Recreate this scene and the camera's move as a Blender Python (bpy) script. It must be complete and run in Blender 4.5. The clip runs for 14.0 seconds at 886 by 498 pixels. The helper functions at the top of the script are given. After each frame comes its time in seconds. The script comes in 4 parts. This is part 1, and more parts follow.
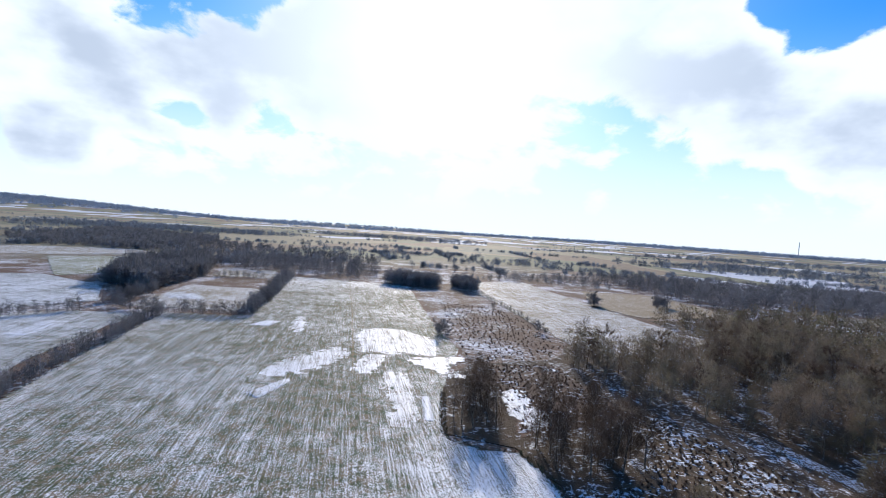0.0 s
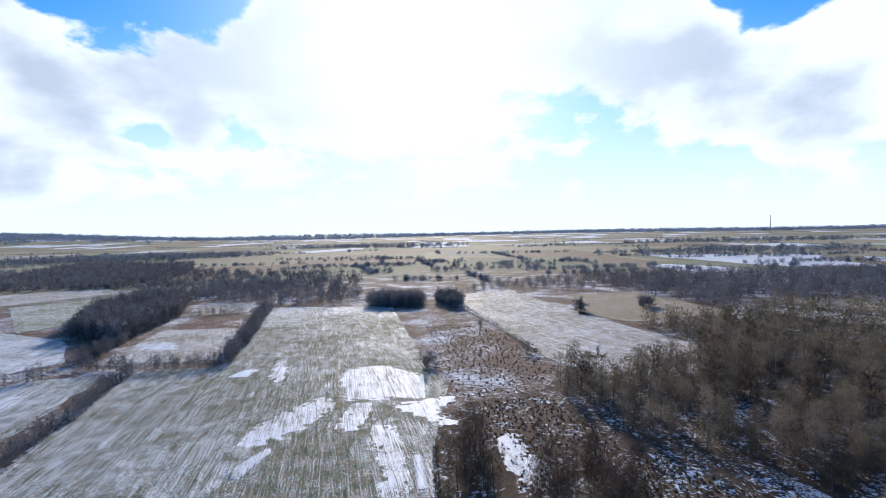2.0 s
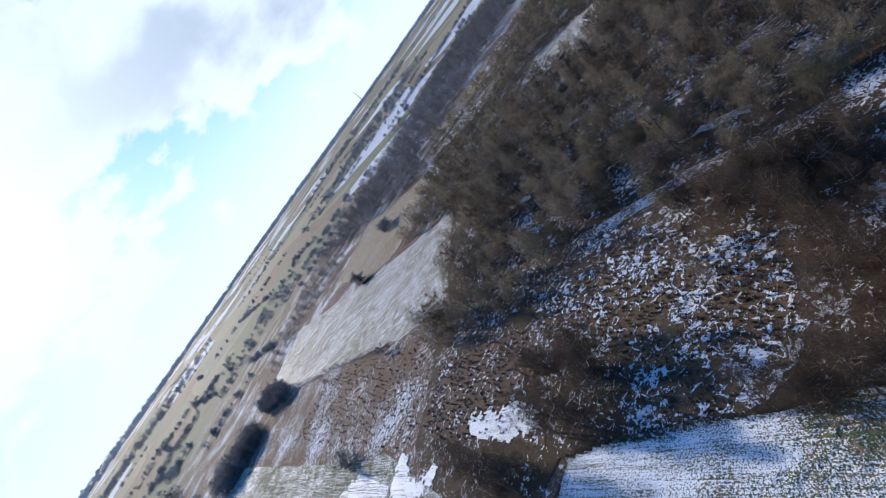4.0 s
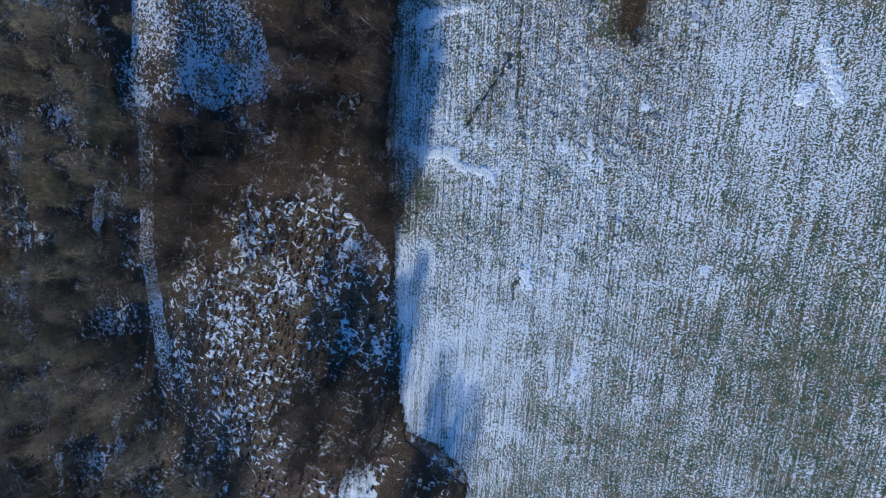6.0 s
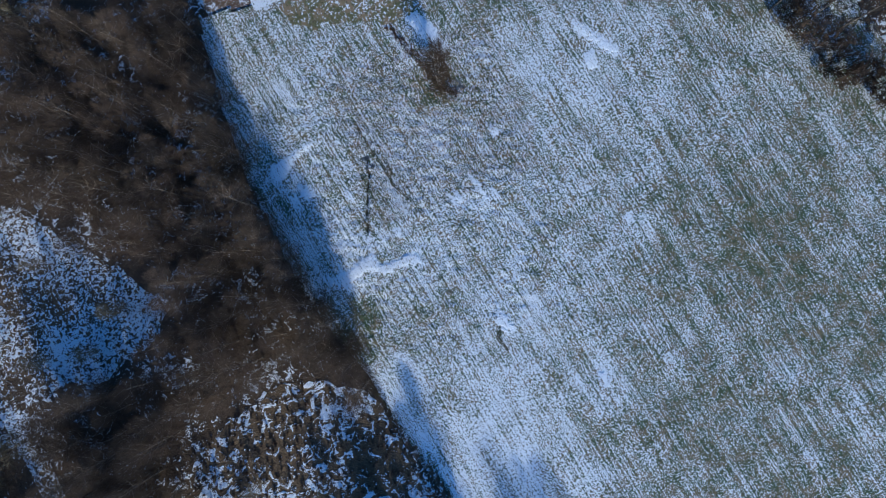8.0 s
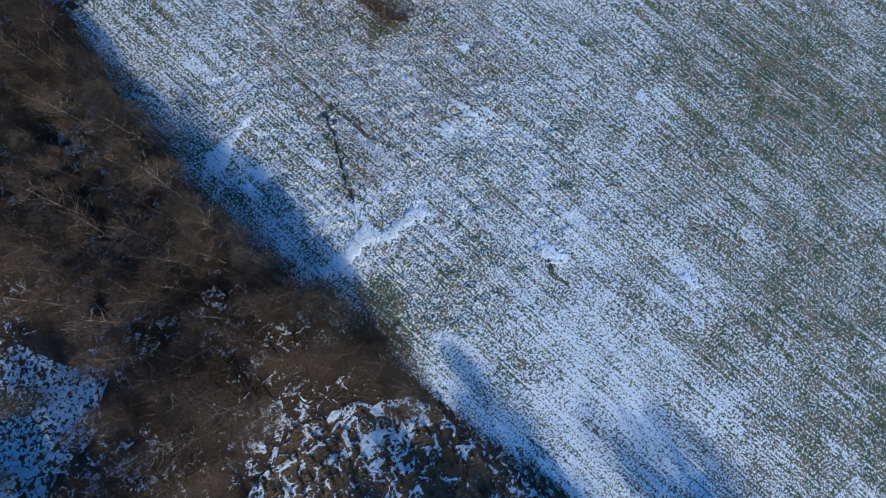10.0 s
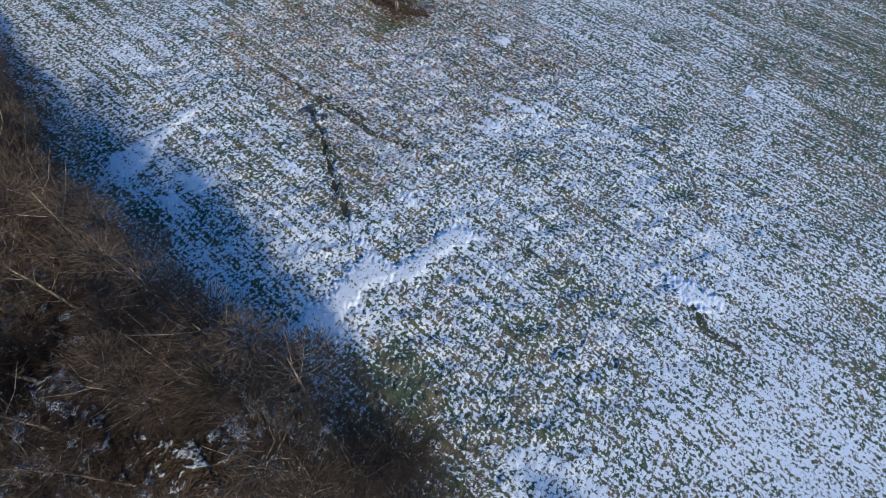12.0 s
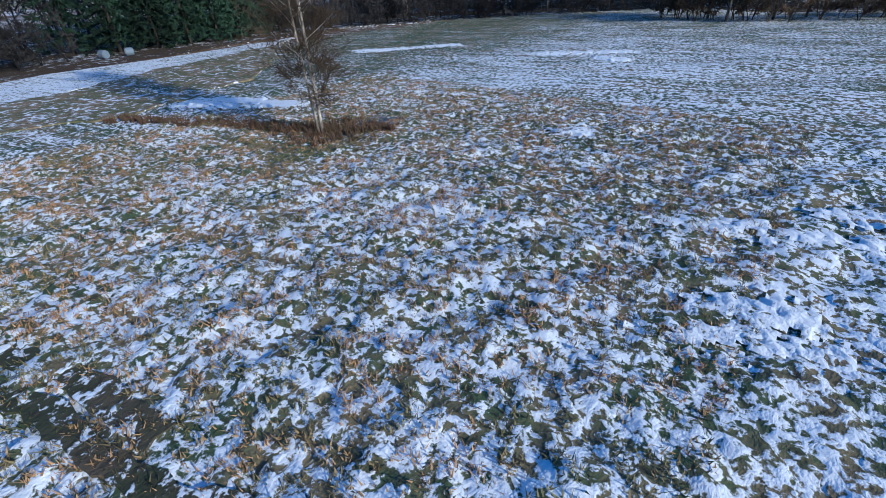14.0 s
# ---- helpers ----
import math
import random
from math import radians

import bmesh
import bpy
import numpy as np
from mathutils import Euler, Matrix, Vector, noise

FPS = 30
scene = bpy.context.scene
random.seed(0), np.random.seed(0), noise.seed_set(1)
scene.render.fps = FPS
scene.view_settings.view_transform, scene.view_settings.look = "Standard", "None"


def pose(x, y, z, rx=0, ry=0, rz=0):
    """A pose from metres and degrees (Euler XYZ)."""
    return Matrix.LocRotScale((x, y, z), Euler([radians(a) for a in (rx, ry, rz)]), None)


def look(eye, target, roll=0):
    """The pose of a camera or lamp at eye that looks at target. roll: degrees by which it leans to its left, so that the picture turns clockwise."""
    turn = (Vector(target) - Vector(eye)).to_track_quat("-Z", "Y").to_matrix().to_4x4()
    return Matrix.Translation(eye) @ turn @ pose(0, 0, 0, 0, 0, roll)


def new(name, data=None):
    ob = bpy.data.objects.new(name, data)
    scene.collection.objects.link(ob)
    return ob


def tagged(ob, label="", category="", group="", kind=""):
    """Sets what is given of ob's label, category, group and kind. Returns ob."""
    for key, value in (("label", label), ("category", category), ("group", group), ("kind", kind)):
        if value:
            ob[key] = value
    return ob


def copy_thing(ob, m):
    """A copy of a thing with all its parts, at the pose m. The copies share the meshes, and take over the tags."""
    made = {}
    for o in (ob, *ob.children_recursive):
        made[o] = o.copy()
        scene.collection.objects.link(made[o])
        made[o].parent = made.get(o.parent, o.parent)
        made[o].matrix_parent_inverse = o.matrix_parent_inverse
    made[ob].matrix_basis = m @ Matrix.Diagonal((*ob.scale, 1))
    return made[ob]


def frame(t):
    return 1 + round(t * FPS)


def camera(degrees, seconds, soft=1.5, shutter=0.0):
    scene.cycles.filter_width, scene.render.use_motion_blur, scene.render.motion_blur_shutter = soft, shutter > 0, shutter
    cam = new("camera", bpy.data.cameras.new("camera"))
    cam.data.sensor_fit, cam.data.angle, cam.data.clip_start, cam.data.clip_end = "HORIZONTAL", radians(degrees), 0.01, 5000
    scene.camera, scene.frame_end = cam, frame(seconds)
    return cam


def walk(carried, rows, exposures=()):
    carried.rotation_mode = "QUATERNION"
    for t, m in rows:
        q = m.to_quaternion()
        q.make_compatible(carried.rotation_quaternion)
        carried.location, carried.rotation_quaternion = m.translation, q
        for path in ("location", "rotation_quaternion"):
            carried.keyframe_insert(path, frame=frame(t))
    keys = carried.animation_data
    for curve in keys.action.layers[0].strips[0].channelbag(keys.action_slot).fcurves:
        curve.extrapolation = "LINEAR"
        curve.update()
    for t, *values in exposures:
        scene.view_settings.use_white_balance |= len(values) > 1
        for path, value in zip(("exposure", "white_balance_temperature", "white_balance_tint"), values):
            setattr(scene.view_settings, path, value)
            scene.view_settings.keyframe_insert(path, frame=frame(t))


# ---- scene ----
cam = camera(89.0, 14.0, soft=0.75)
EXPOSURES = [(0.0, 0.36, 5600, 8), (2.2, 0.36, 5550, 8), (4.5, 0.3, 5300, 6), (6.5, 0.15, 4900, -1), (10.5, 0.13, 4900, -1), (11.5, 0.13, 5000, 0), (12.5, 0.18, 5300, 3), (13.5, 0.22, 5350, 4), (14.0, 0.17, 4850, 1)]
PATH = [
    (0, (0.935, -1.172, 28.718), (1.310, 18.810, 27.962), 3.75),
    (0.5, (1.108, -0.123, 30.768), (1.469, 19.862, 30.075), 3.21),
    (1, (1.326, 1.033, 32.653), (1.774, 21.015, 31.945), 2.28),
    (1.5, (1.527, 2.149, 34.551), (2.271, 22.122, 33.826), 0.54),
    (2, (1.767, 3.218, 36.329), (2.923, 23.171, 35.619), -1.20),
    (2.2, (1.886, 3.761, 37.189), (3.199, 23.704, 36.454), -1.97),
    (4.3, (1.696, 12.714, 47.921), (11.951, 27.110, 38.561), -68.51),
    (4.5, (1.749, 13.661, 48.667), (11.963, 26.472, 37.197), -78.01),
    (5, (1.989, 15.925, 50.014), (9.858, 24.837, 33.931), -95.91),
    (5.5, (2.628, 18.118, 51.340), (7.825, 24.214, 33.014), -112.62),
    (6, (3.292, 19.392, 52.091), (7.585, 24.010, 33.111), -121.46),
    (6.5, (3.946, 19.956, 52.503), (7.559, 23.580, 33.169), -128.83),
    (7, (4.461, 20.792, 52.736), (7.367, 22.933, 33.065), -128.48),
    (7.5, (5.547, 22.513, 52.770), (7.203, 22.882, 32.842), -113.89),
    (9.8, (17.814, 30.075, 41.324), (14.805, 27.903, 21.671), 16.59),
    (10, (18.664, 30.487, 39.893), (15.486, 28.275, 20.272), 17.26),
    (10.5, (20.435, 30.779, 35.894), (16.722, 28.514, 16.373), 20.21),
    (11, (21.678, 30.512, 31.592), (17.133, 27.762, 12.311), 19.93),
    (11.5, (22.555, 30.599, 25.981), (16.505, 26.172, 7.438), 14.68),
    (12, (22.161, 30.301, 20.490), (14.567, 23.403, 3.321), 8.39),
    (12.5, (20.940, 28.314, 15.376), (11.660, 19.491, 0.013), 4.42),
    (13, (19.032, 24.716, 10.348), (7.525, 14.840, -2.692), 2.57),
    (13.5, (15.282, 20.290, 6.154), (2.198, 9.585, -4.532), -2.91),
    (14, (11.382, 16.697, 4.408), (-1.752, 5.754, -5.972), -2.83),
]
walk(cam, [(t, look(eye, target, roll)) for t, eye, target, roll in PATH], EXPOSURES)

# ------------------------------------------------------------------ light
SUN_EL, SUN_AZ = radians(21.0), radians(1.0)      # azimuth from +y towards +x
SUN_DIR = Vector((math.sin(SUN_AZ) * math.cos(SUN_EL), math.cos(SUN_AZ) * math.cos(SUN_EL), math.sin(SUN_EL)))
sun_data = bpy.data.lights.new("sun", "SUN")
sun_data.energy, sun_data.angle, sun_data.color = 4.1, radians(0.6), (1.0, 0.81, 0.60)
sun = new("sun", sun_data)
sun.matrix_world = look(SUN_DIR * 100, (0, 0, 0))

world = bpy.data.worlds.new("sky")
scene.world = world
world.use_nodes = True
wt = world.node_tree
wt.nodes.clear()


class Net:
    """Short hand for node trees."""

    def __init__(self, tree):
        self.tree = tree

    def add(self, kind, **inputs):
        node = self.tree.nodes.new(kind)
        for key, value in inputs.items():
            self.put(node.inputs[key.replace("_", " ")], value)
        return node

    def put(self, socket, value):
        if isinstance(value, bpy.types.NodeSocket):
            self.tree.links.new(value, socket)
        else:
            socket.default_value = value

    def math(self, op, a, b=0.0, c=0.0, clamp=False):
        node = self.tree.nodes.new("ShaderNodeMath")
        node.operation, node.use_clamp = op, clamp
        for n, v in enumerate((a, b, c)):
            self.put(node.inputs[n], v)
        return node.outputs[0]

    def vec(self, op, a, b=(0, 0, 0)):
        node = self.tree.nodes.new("ShaderNodeVectorMath")
        node.operation = op
        self.put(node.inputs[0], a)
        self.put(node.inputs[1], b)
        return node.outputs["Value"] if op in ("DOT_PRODUCT", "LENGTH") else node.outputs[0]

    def mix(self, fac, a, b):
        node = self.tree.nodes.new("ShaderNodeMix")
        node.data_type = "RGBA"
        self.put(node.inputs[0], fac)
        self.put(node.inputs[6], a if isinstance(a, bpy.types.NodeSocket) else (*a, 1)[:4])
        self.put(node.inputs[7], b if isinstance(b, bpy.types.NodeSocket) else (*b, 1)[:4])
        return node.outputs[2]

    def ramp(self, value, lo, hi):
        """0 below lo, 1 above hi, smooth between."""
        node = self.tree.nodes.new("ShaderNodeMapRange")
        node.interpolation_type = "SMOOTHSTEP"
        for n, v in enumerate((value, lo, hi, 0.0, 1.0)):
            self.put(node.inputs[n], v)
        return node.outputs[0]

    def noise(self, vector, scale, detail=3.0, rough=0.55, distortion=0.0):
        node = self.tree.nodes.new("ShaderNodeTexNoise")
        for key, v in (("Vector", vector), ("Scale", scale), ("Detail", detail), ("Roughness", rough), ("Distortion", distortion)):
            self.put(node.inputs[key], v)
        return node.outputs[0]

    def mapping(self, vector, rz=0.0, scale=(1, 1, 1), loc=(0, 0, 0)):
        node = self.tree.nodes.new("ShaderNodeMapping")
        self.put(node.inputs["Vector"], vector)
        node.inputs["Rotation"].default_value = (0, 0, rz)
        node.inputs["Scale"].default_value = scale
        node.inputs["Location"].default_value = loc
        return node.outputs[0]

    def position(self):
        return self.tree.nodes.new("ShaderNodeNewGeometry").outputs["Position"]

    def island(self):
        return self.tree.nodes.new("ShaderNodeNewGeometry").outputs["Random Per Island"]

    def own_random(self):
        return self.tree.nodes.new("ShaderNodeObjectInfo").outputs["Random"]


w = Net(wt)
sky = w.add("ShaderNodeTexSky")
sky.sky_type, sky.sun_disc = "NISHITA", False
sky.sun_elevation, sky.sun_rotation = SUN_EL, SUN_AZ
sky.air_density, sky.dust_density, sky.ozone_density = 1.0, 0.3, 3.0
way = w.add("ShaderNodeTexCoord").outputs["Generated"]
split = w.add("ShaderNodeSeparateXYZ", Vector=way)
height = w.math("MAXIMUM", split.outputs[2], 0.0)
near_sun = w.math("MAXIMUM", w.vec("DOT_PRODUCT", way, tuple(SUN_DIR)), 0.0)
glow = w.math("POWER", near_sun, 16.0)
glare = w.math("POWER", near_sun, 70.0)
ahead = w.ramp(w.vec("DOT_PRODUCT", way, (math.sin(SUN_AZ), math.cos(SUN_AZ), 0.0)), -0.35, 0.35)
billow = w.mapping(way, scale=(1.0, 1.0, 1.7), loc=(0.37, 0.0, 0.21))
puffs = w.math("ADD", w.math("MULTIPLY", w.noise(billow, 3.4, 2.0, 0.5), 0.50), w.math("MULTIPLY", w.noise(billow, 9.0, 9.0, 0.56, 0.25), 0.50))
# where the cloud banks and the blue gaps stand: azimuth from +y towards +x, elevation, radius in degrees, weight
BANKS = [(-41, 14, 9, 0.16), (-38, 18, 8, 0.14), (-31, 14.5, 8, 0.17), (-24, 18, 7, 0.15), (-12, 20.5, 9, 0.20), (-17, 23, 6, 0.12), (14, 24, 9, 0.18), (25, 22.5, 7, 0.18), (30, 17, 6, 0.12), (40, 16.5, 9, 0.22),
         (44, 9, 5, 0.10), (-40, 6.4, 3.2, 0.15), (-36.8, 6.1, 2.8, 0.14), (-31.6, 6.7, 3.4, 0.15), (-26, 7, 3.0, 0.10), (-33, 21.5, 6, -0.34), (-22, 24.5, 4.5, -0.22), (40, 24, 5.5, -0.30), (4.5, 24.6, 3, -0.10),
         (27, 13, 7, 0.05), (-33, 9.5, 6, -0.17), (-24, 11, 5, -0.08)]
lean = None
for az, el, wide, weight in BANKS:
    az, el = radians(az), radians(el)
    centre = (math.sin(az) * math.cos(el), math.cos(az) * math.cos(el), math.sin(el))
    spot = w.math("MULTIPLY", w.ramp(w.vec("DOT_PRODUCT", way, centre), math.cos(radians(wide * 1.35)), math.cos(radians(wide * 0.25))), weight)
    lean = spot if lean is None else w.math("ADD", lean, spot)
mass = w.math("ADD", w.math("ADD", puffs, lean), w.math("MULTIPLY", glow, 0.16))
cover = w.ramp(mass, 0.555, 0.625)
cover = w.math("MULTIPLY", w.math("MULTIPLY", cover, ahead), w.math("MULTIPLY", w.ramp(height, 0.03, 0.09), w.ramp(height, 0.78, 0.50)))
thick = w.math("ADD", w.math("MULTIPLY", w.noise(w.mapping(billow, loc=(0.0, 0.03, 0.06)), 5.0, 5.0, 0.5), 0.8), w.math("MULTIPLY", lean, 0.78))
shade = w.math("MULTIPLY", w.ramp(thick, 0.46, 0.70), w.math("SUBTRACT", 1.0, glow, clamp=True))
cloud = w.mix(shade, (1.32, 1.32, 1.32), (0.74, 0.78, 0.86))
blue = w.vec("MULTIPLY", sky.outputs[0], (0.050, 0.134, 0.205))
haze = w.math("MULTIPLY", w.ramp(height, 0.40, 0.0), w.math("ADD", 0.25, w.math("MULTIPLY", ahead, 0.70)))
blue = w.mix(haze, blue, (1.30, 1.28, 1.26))
both = w.mix(cover, blue, cloud)
both = w.mix(w.math("MULTIPLY", glow, 0.80, clamp=True), both, (1.25, 1.25, 1.25))
both = w.mix(w.math("MULTIPLY", glare, 0.9, clamp=True), both, (1.6, 1.58, 1.5))
back = w.add("ShaderNodeBackground", Color=both, Strength=0.65)
wt.links.new(back.outputs[0], w.add("ShaderNodeOutputWorld").inputs[0])

# ------------------------------------------------------------------ materials
ROWS_TURN = math.atan2(0.19, 0.98)       # the field's mowing rows run along (-0.19, 0.98)
MATS = {}


def material(name, build, rough=0.9):
    m = bpy.data.materials.new(name)
    m.use_nodes = True
    n = Net(m.node_tree)
    shader = m.node_tree.nodes["Principled BSDF"]
    shader.inputs["Roughness"].default_value = rough
    shader.inputs["Specular IOR Level"].default_value = 0.25
    build(n, shader)
    MATS[name] = m
    return m


def bump(n, shader, height, strength, distance):
    node = n.add("ShaderNodeBump", Height=height, Strength=strength, Distance=distance)
    n.put(shader.inputs["Normal"], node.outputs[0])


def snowy_field(snow, green, tan, turn=ROWS_TURN, rows=1.0, fine=6.4, zones=()):
    """Short winter grass under a thin, torn cover of snow, in mowing rows; zones (x, y, half widths, depth) where the snow lies deeper or thinner."""

    def build(n, s):
        p = n.position()
        along = n.mapping(p, rz=-turn, scale=(1, 1, 1))
        swath = n.noise(n.mapping(along, scale=(0.8, 0.035, 1)), 1.0, 3.0, 0.6)
        thin = n.noise(n.mapping(along, scale=(4.6, 0.11, 1)), 1.0, 3.0, 0.6)
        tuft = n.noise(p, fine, 3.0, 0.62, 0.4)
        clod = n.noise(p, fine * 0.45, 2.0, 0.6, 0.3)
        speck = n.noise(p, fine * 2.7, 2.0, 0.6, 0.2)
        big = n.noise(p, 0.045, 3.0, 0.55)
        mid = n.noise(p, 0.3, 3.0, 0.55)
        level = n.math("ADD", n.math("MULTIPLY", n.math("SUBTRACT", swath, 0.5), 0.20 * rows), n.math("MULTIPLY", n.math("SUBTRACT", thin, 0.5), 0.66 * rows))
        level = n.math("ADD", level, n.math("MULTIPLY", n.math("SUBTRACT", big, 0.5), 0.30))
        level = n.math("ADD", level, n.math("MULTIPLY", n.math("SUBTRACT", mid, 0.5), 0.36))
        if zones:
            drift = n.vec("SUBTRACT", n.add("ShaderNodeTexNoise", Vector=p, Scale=0.22, Detail=4.0).outputs["Color"], (0.5, 0.5, 0.5))
            astray = n.vec("ADD", p, n.vec("MULTIPLY", drift, (9, 9, 0)))
            for x, y, wide, long, depth in zones:
                off = n.vec("LENGTH", n.vec("MULTIPLY", n.vec("SUBTRACT", astray, (x, y, 0)), (1 / wide, 1 / long, 0)))
                level = n.math("ADD", level, n.math("MULTIPLY", n.ramp(off, 1.25, 0.45), depth))
        cover = n.math("ADD", n.math("ADD", n.math("MULTIPLY", tuft, 0.64), n.math("ADD", n.math("MULTIPLY", clod, 0.18), n.math("MULTIPLY", speck, 0.18))), n.math("MULTIPLY", level, 0.42))
        mask = n.ramp(cover, 0.558 - snow * 0.14, 0.622 - snow * 0.14)
        grass = n.mix(n.ramp(n.noise(p, 0.7, 5.0, 0.7), 0.40, 0.64), green, tan)
        grass = n.mix(n.ramp(n.noise(p, 6.5, 3.0, 0.6), 0.50, 0.72), grass, (0.05, 0.045, 0.028))
        white = n.mix(n.noise(p, 7.0, 2.0), (0.74, 0.755, 0.79), (0.90, 0.905, 0.92))
        n.put(s.inputs["Base Color"], n.mix(mask, grass, white))
        n.put(s.inputs["Roughness"], n.math("SUBTRACT", 0.92, n.math("MULTIPLY", mask, 0.3)))
        bump(n, s, n.math("ADD", n.math("MULTIPLY", cover, 1.0), n.math("MULTIPLY", speck, 0.15)), 0.5, 0.10)

    return build


def heath(n, s):
    """Rough brown sedge and heath close by; a patchwork of fields far away."""
    p = n.position()
    clump = n.noise(p, 1.3, 4.0, 0.62, 0.8)
    big = n.noise(p, 0.05, 3.0, 0.6)
    small = n.noise(p, 6.0, 2.0, 0.6)
    brown = n.mix(clump, (0.075, 0.045, 0.030), (0.21, 0.13, 0.085))
    brown = n.mix(n.ramp(big, 0.45, 0.7), brown, (0.19, 0.135, 0.082))
    mask = n.ramp(n.math("ADD", n.math("MULTIPLY", clump, 0.55), n.math("ADD", n.math("MULTIPLY", small, 0.3), n.math("MULTIPLY", big, 0.45))), 0.66, 0.76)
    near = n.mix(mask, brown, (0.80, 0.81, 0.85))
    wide = n.mapping(n.vec("ADD", p, n.vec("MULTIPLY", n.add("ShaderNodeTexNoise", Vector=p, Scale=0.004).outputs["Color"], (120, 120, 0))), rz=0.25, scale=(1.0, 0.55, 0.0))
    cells = n.tree.nodes.new("ShaderNodeTexVoronoi")
    cells.distance = "CHEBYCHEV"
    n.put(cells.inputs["Vector"], wide)
    n.put(cells.inputs["Scale"], 0.0085)
    tone = n.add("ShaderNodeSeparateColor", Color=cells.outputs["Color"]).outputs
    field = n.mix(n.ramp(tone[0], 0.25, 0.45), (0.25, 0.185, 0.12), (0.21, 0.205, 0.12))
    field = n.mix(n.ramp(tone[1], 0.52, 0.60), field, (0.31, 0.265, 0.165))
    field = n.mix(n.math("MULTIPLY", n.ramp(tone[2], 0.78, 0.83), 0.85), field, (0.74, 0.76, 0.80))
    field = n.mix(n.math("MULTIPLY", n.ramp(n.noise(p, 0.05, 5.0, 0.7), 0.5, 0.68), 0.5), field, (0.12, 0.10, 0.065))
    far = n.ramp(n.vec("LENGTH", n.vec("SUBTRACT", p, (20, 60, 0))), 240.0, 420.0)
    n.put(s.inputs["Base Color"], n.mix(far, near, field))
    bump(n, s, n.math("ADD", clump, n.math("MULTIPLY", small, 0.4)), 0.8, 0.35)


def wood_floor(n, s):
    """Leaf litter and dead grass with a broken cover of snow."""
    p = n.position()
    clump = n.noise(p, 1.1, 4.0, 0.62, 1.2)
    small = n.noise(p, 5.0, 3.0, 0.6)
    big = n.noise(p, 0.11, 3.0, 0.6)
    litter = n.mix(small, (0.035, 0.024, 0.016), (0.11, 0.072, 0.042))
    mask = n.ramp(n.math("ADD", n.math("MULTIPLY", clump, 0.6), n.math("ADD", n.math("MULTIPLY", small, 0.25), n.math("MULTIPLY", big, 0.35))), 0.635, 0.71)
    n.put(s.inputs["Base Color"], n.mix(mask, litter, (0.80, 0.82, 0.86)))
    bump(n, s, n.math("ADD", clump, n.math("MULTIPLY", small, 0.5)), 0.9, 0.4)


def marsh(n, s, level=0.0, dark=(0.05, 0.036, 0.022), light=(0.20, 0.13, 0.07), size=0.95):
    """Brown tussocks standing in snow."""
    p = n.position()
    big = n.math("MULTIPLY", n.math("SUBTRACT", n.noise(p, 0.13, 2.0), 0.5), 0.35)
    clump = n.noise(p, size, 3.0, 0.6, 0.9)
    small = n.noise(p, 4.5, 3.0, 0.6)
    litter = n.mix(small, dark, light)
    mask = n.ramp(n.math("ADD", n.math("ADD", n.math("MULTIPLY", clump, 0.72), n.math("MULTIPLY", small, 0.28)), big), 0.52 + level, 0.58 + level)
    n.put(s.inputs["Base Color"], n.mix(mask, litter, (0.80, 0.82, 0.86)))
    bump(n, s, n.math("ADD", clump, n.math("MULTIPLY", small, 0.5)), 0.9, 0.5)


def twigs(dark, light, olive, thin=0.25):
    def build(n, s):
        p = n.position()
        tone = n.mix(n.island(), dark, light)
        tone = n.mix(n.math("MULTIPLY", n.ramp(n.noise(p, 0.13, 2.0, 0.5), 0.42, 0.62), 0.8), tone, olive)
        tone = n.mix(n.math("MULTIPLY", n.ramp(n.noise(p, 0.42, 1.0, 0.5), 0.45, 0.62), 0.45), tone, light)
        tone = n.mix(n.math("MULTIPLY", n.own_random(), 0.4), tone, light)
        crown = n.tree.nodes.new("ShaderNodeTexVoronoi")
        n.put(crown.inputs["Vector"], n.mapping(p, scale=(1, 1, 0)))
        n.put(crown.inputs["Scale"], 0.30)
        each = n.add("ShaderNodeSeparateColor", Color=crown.outputs["Color"]).outputs[0]
        gain = n.math("ADD", 0.6, n.math("MULTIPLY", each, 0.95))
        tone = n.vec("MULTIPLY", tone, n.add("ShaderNodeCombineXYZ", X=gain, Y=gain, Z=gain).outputs[0])
        n.put(s.inputs["Base Color"], tone)
        # a mass of thin twigs lets part of the light through
        pass_on = n.add("ShaderNodeBsdfTranslucent", Color=tone)
        both = n.tree.nodes.new("ShaderNodeMixShader")
        n.put(both.inputs[0], thin)
        n.put(both.inputs[1], s.outputs[0])
        n.put(both.inputs[2], pass_on.outputs[0])
        n.put(n.tree.nodes["Material Output"].inputs[0], both.outputs[0])

    return build


def bark(dark, light, scale=9.0):
    def build(n, s):
        p = n.position()
        streak = n.noise(n.mapping(p, scale=(1, 1, 0.35)), scale, 4.0, 0.65)
        n.put(s.inputs["Base Color"], n.mix(n.ramp(streak, 0.42, 0.60), dark, light))
        bump(n, s, streak, 0.6, 0.03)

    return build


def blades(low, high, green=(0.11, 0.115, 0.045)):
    def build(n, s):
        p = n.position()
        tone = n.mix(n.island(), low, high)
        n.put(s.inputs["Base Color"], n.mix(n.ramp(n.noise(p, 0.8, 2.0), 0.42, 0.6), tone, green))

    return build


def plain(a, b, scale):
    def build(n, s):
        n.put(s.inputs["Base Color"], n.mix(n.noise(n.position(), scale, 4.0, 0.6), a, b))

    return build


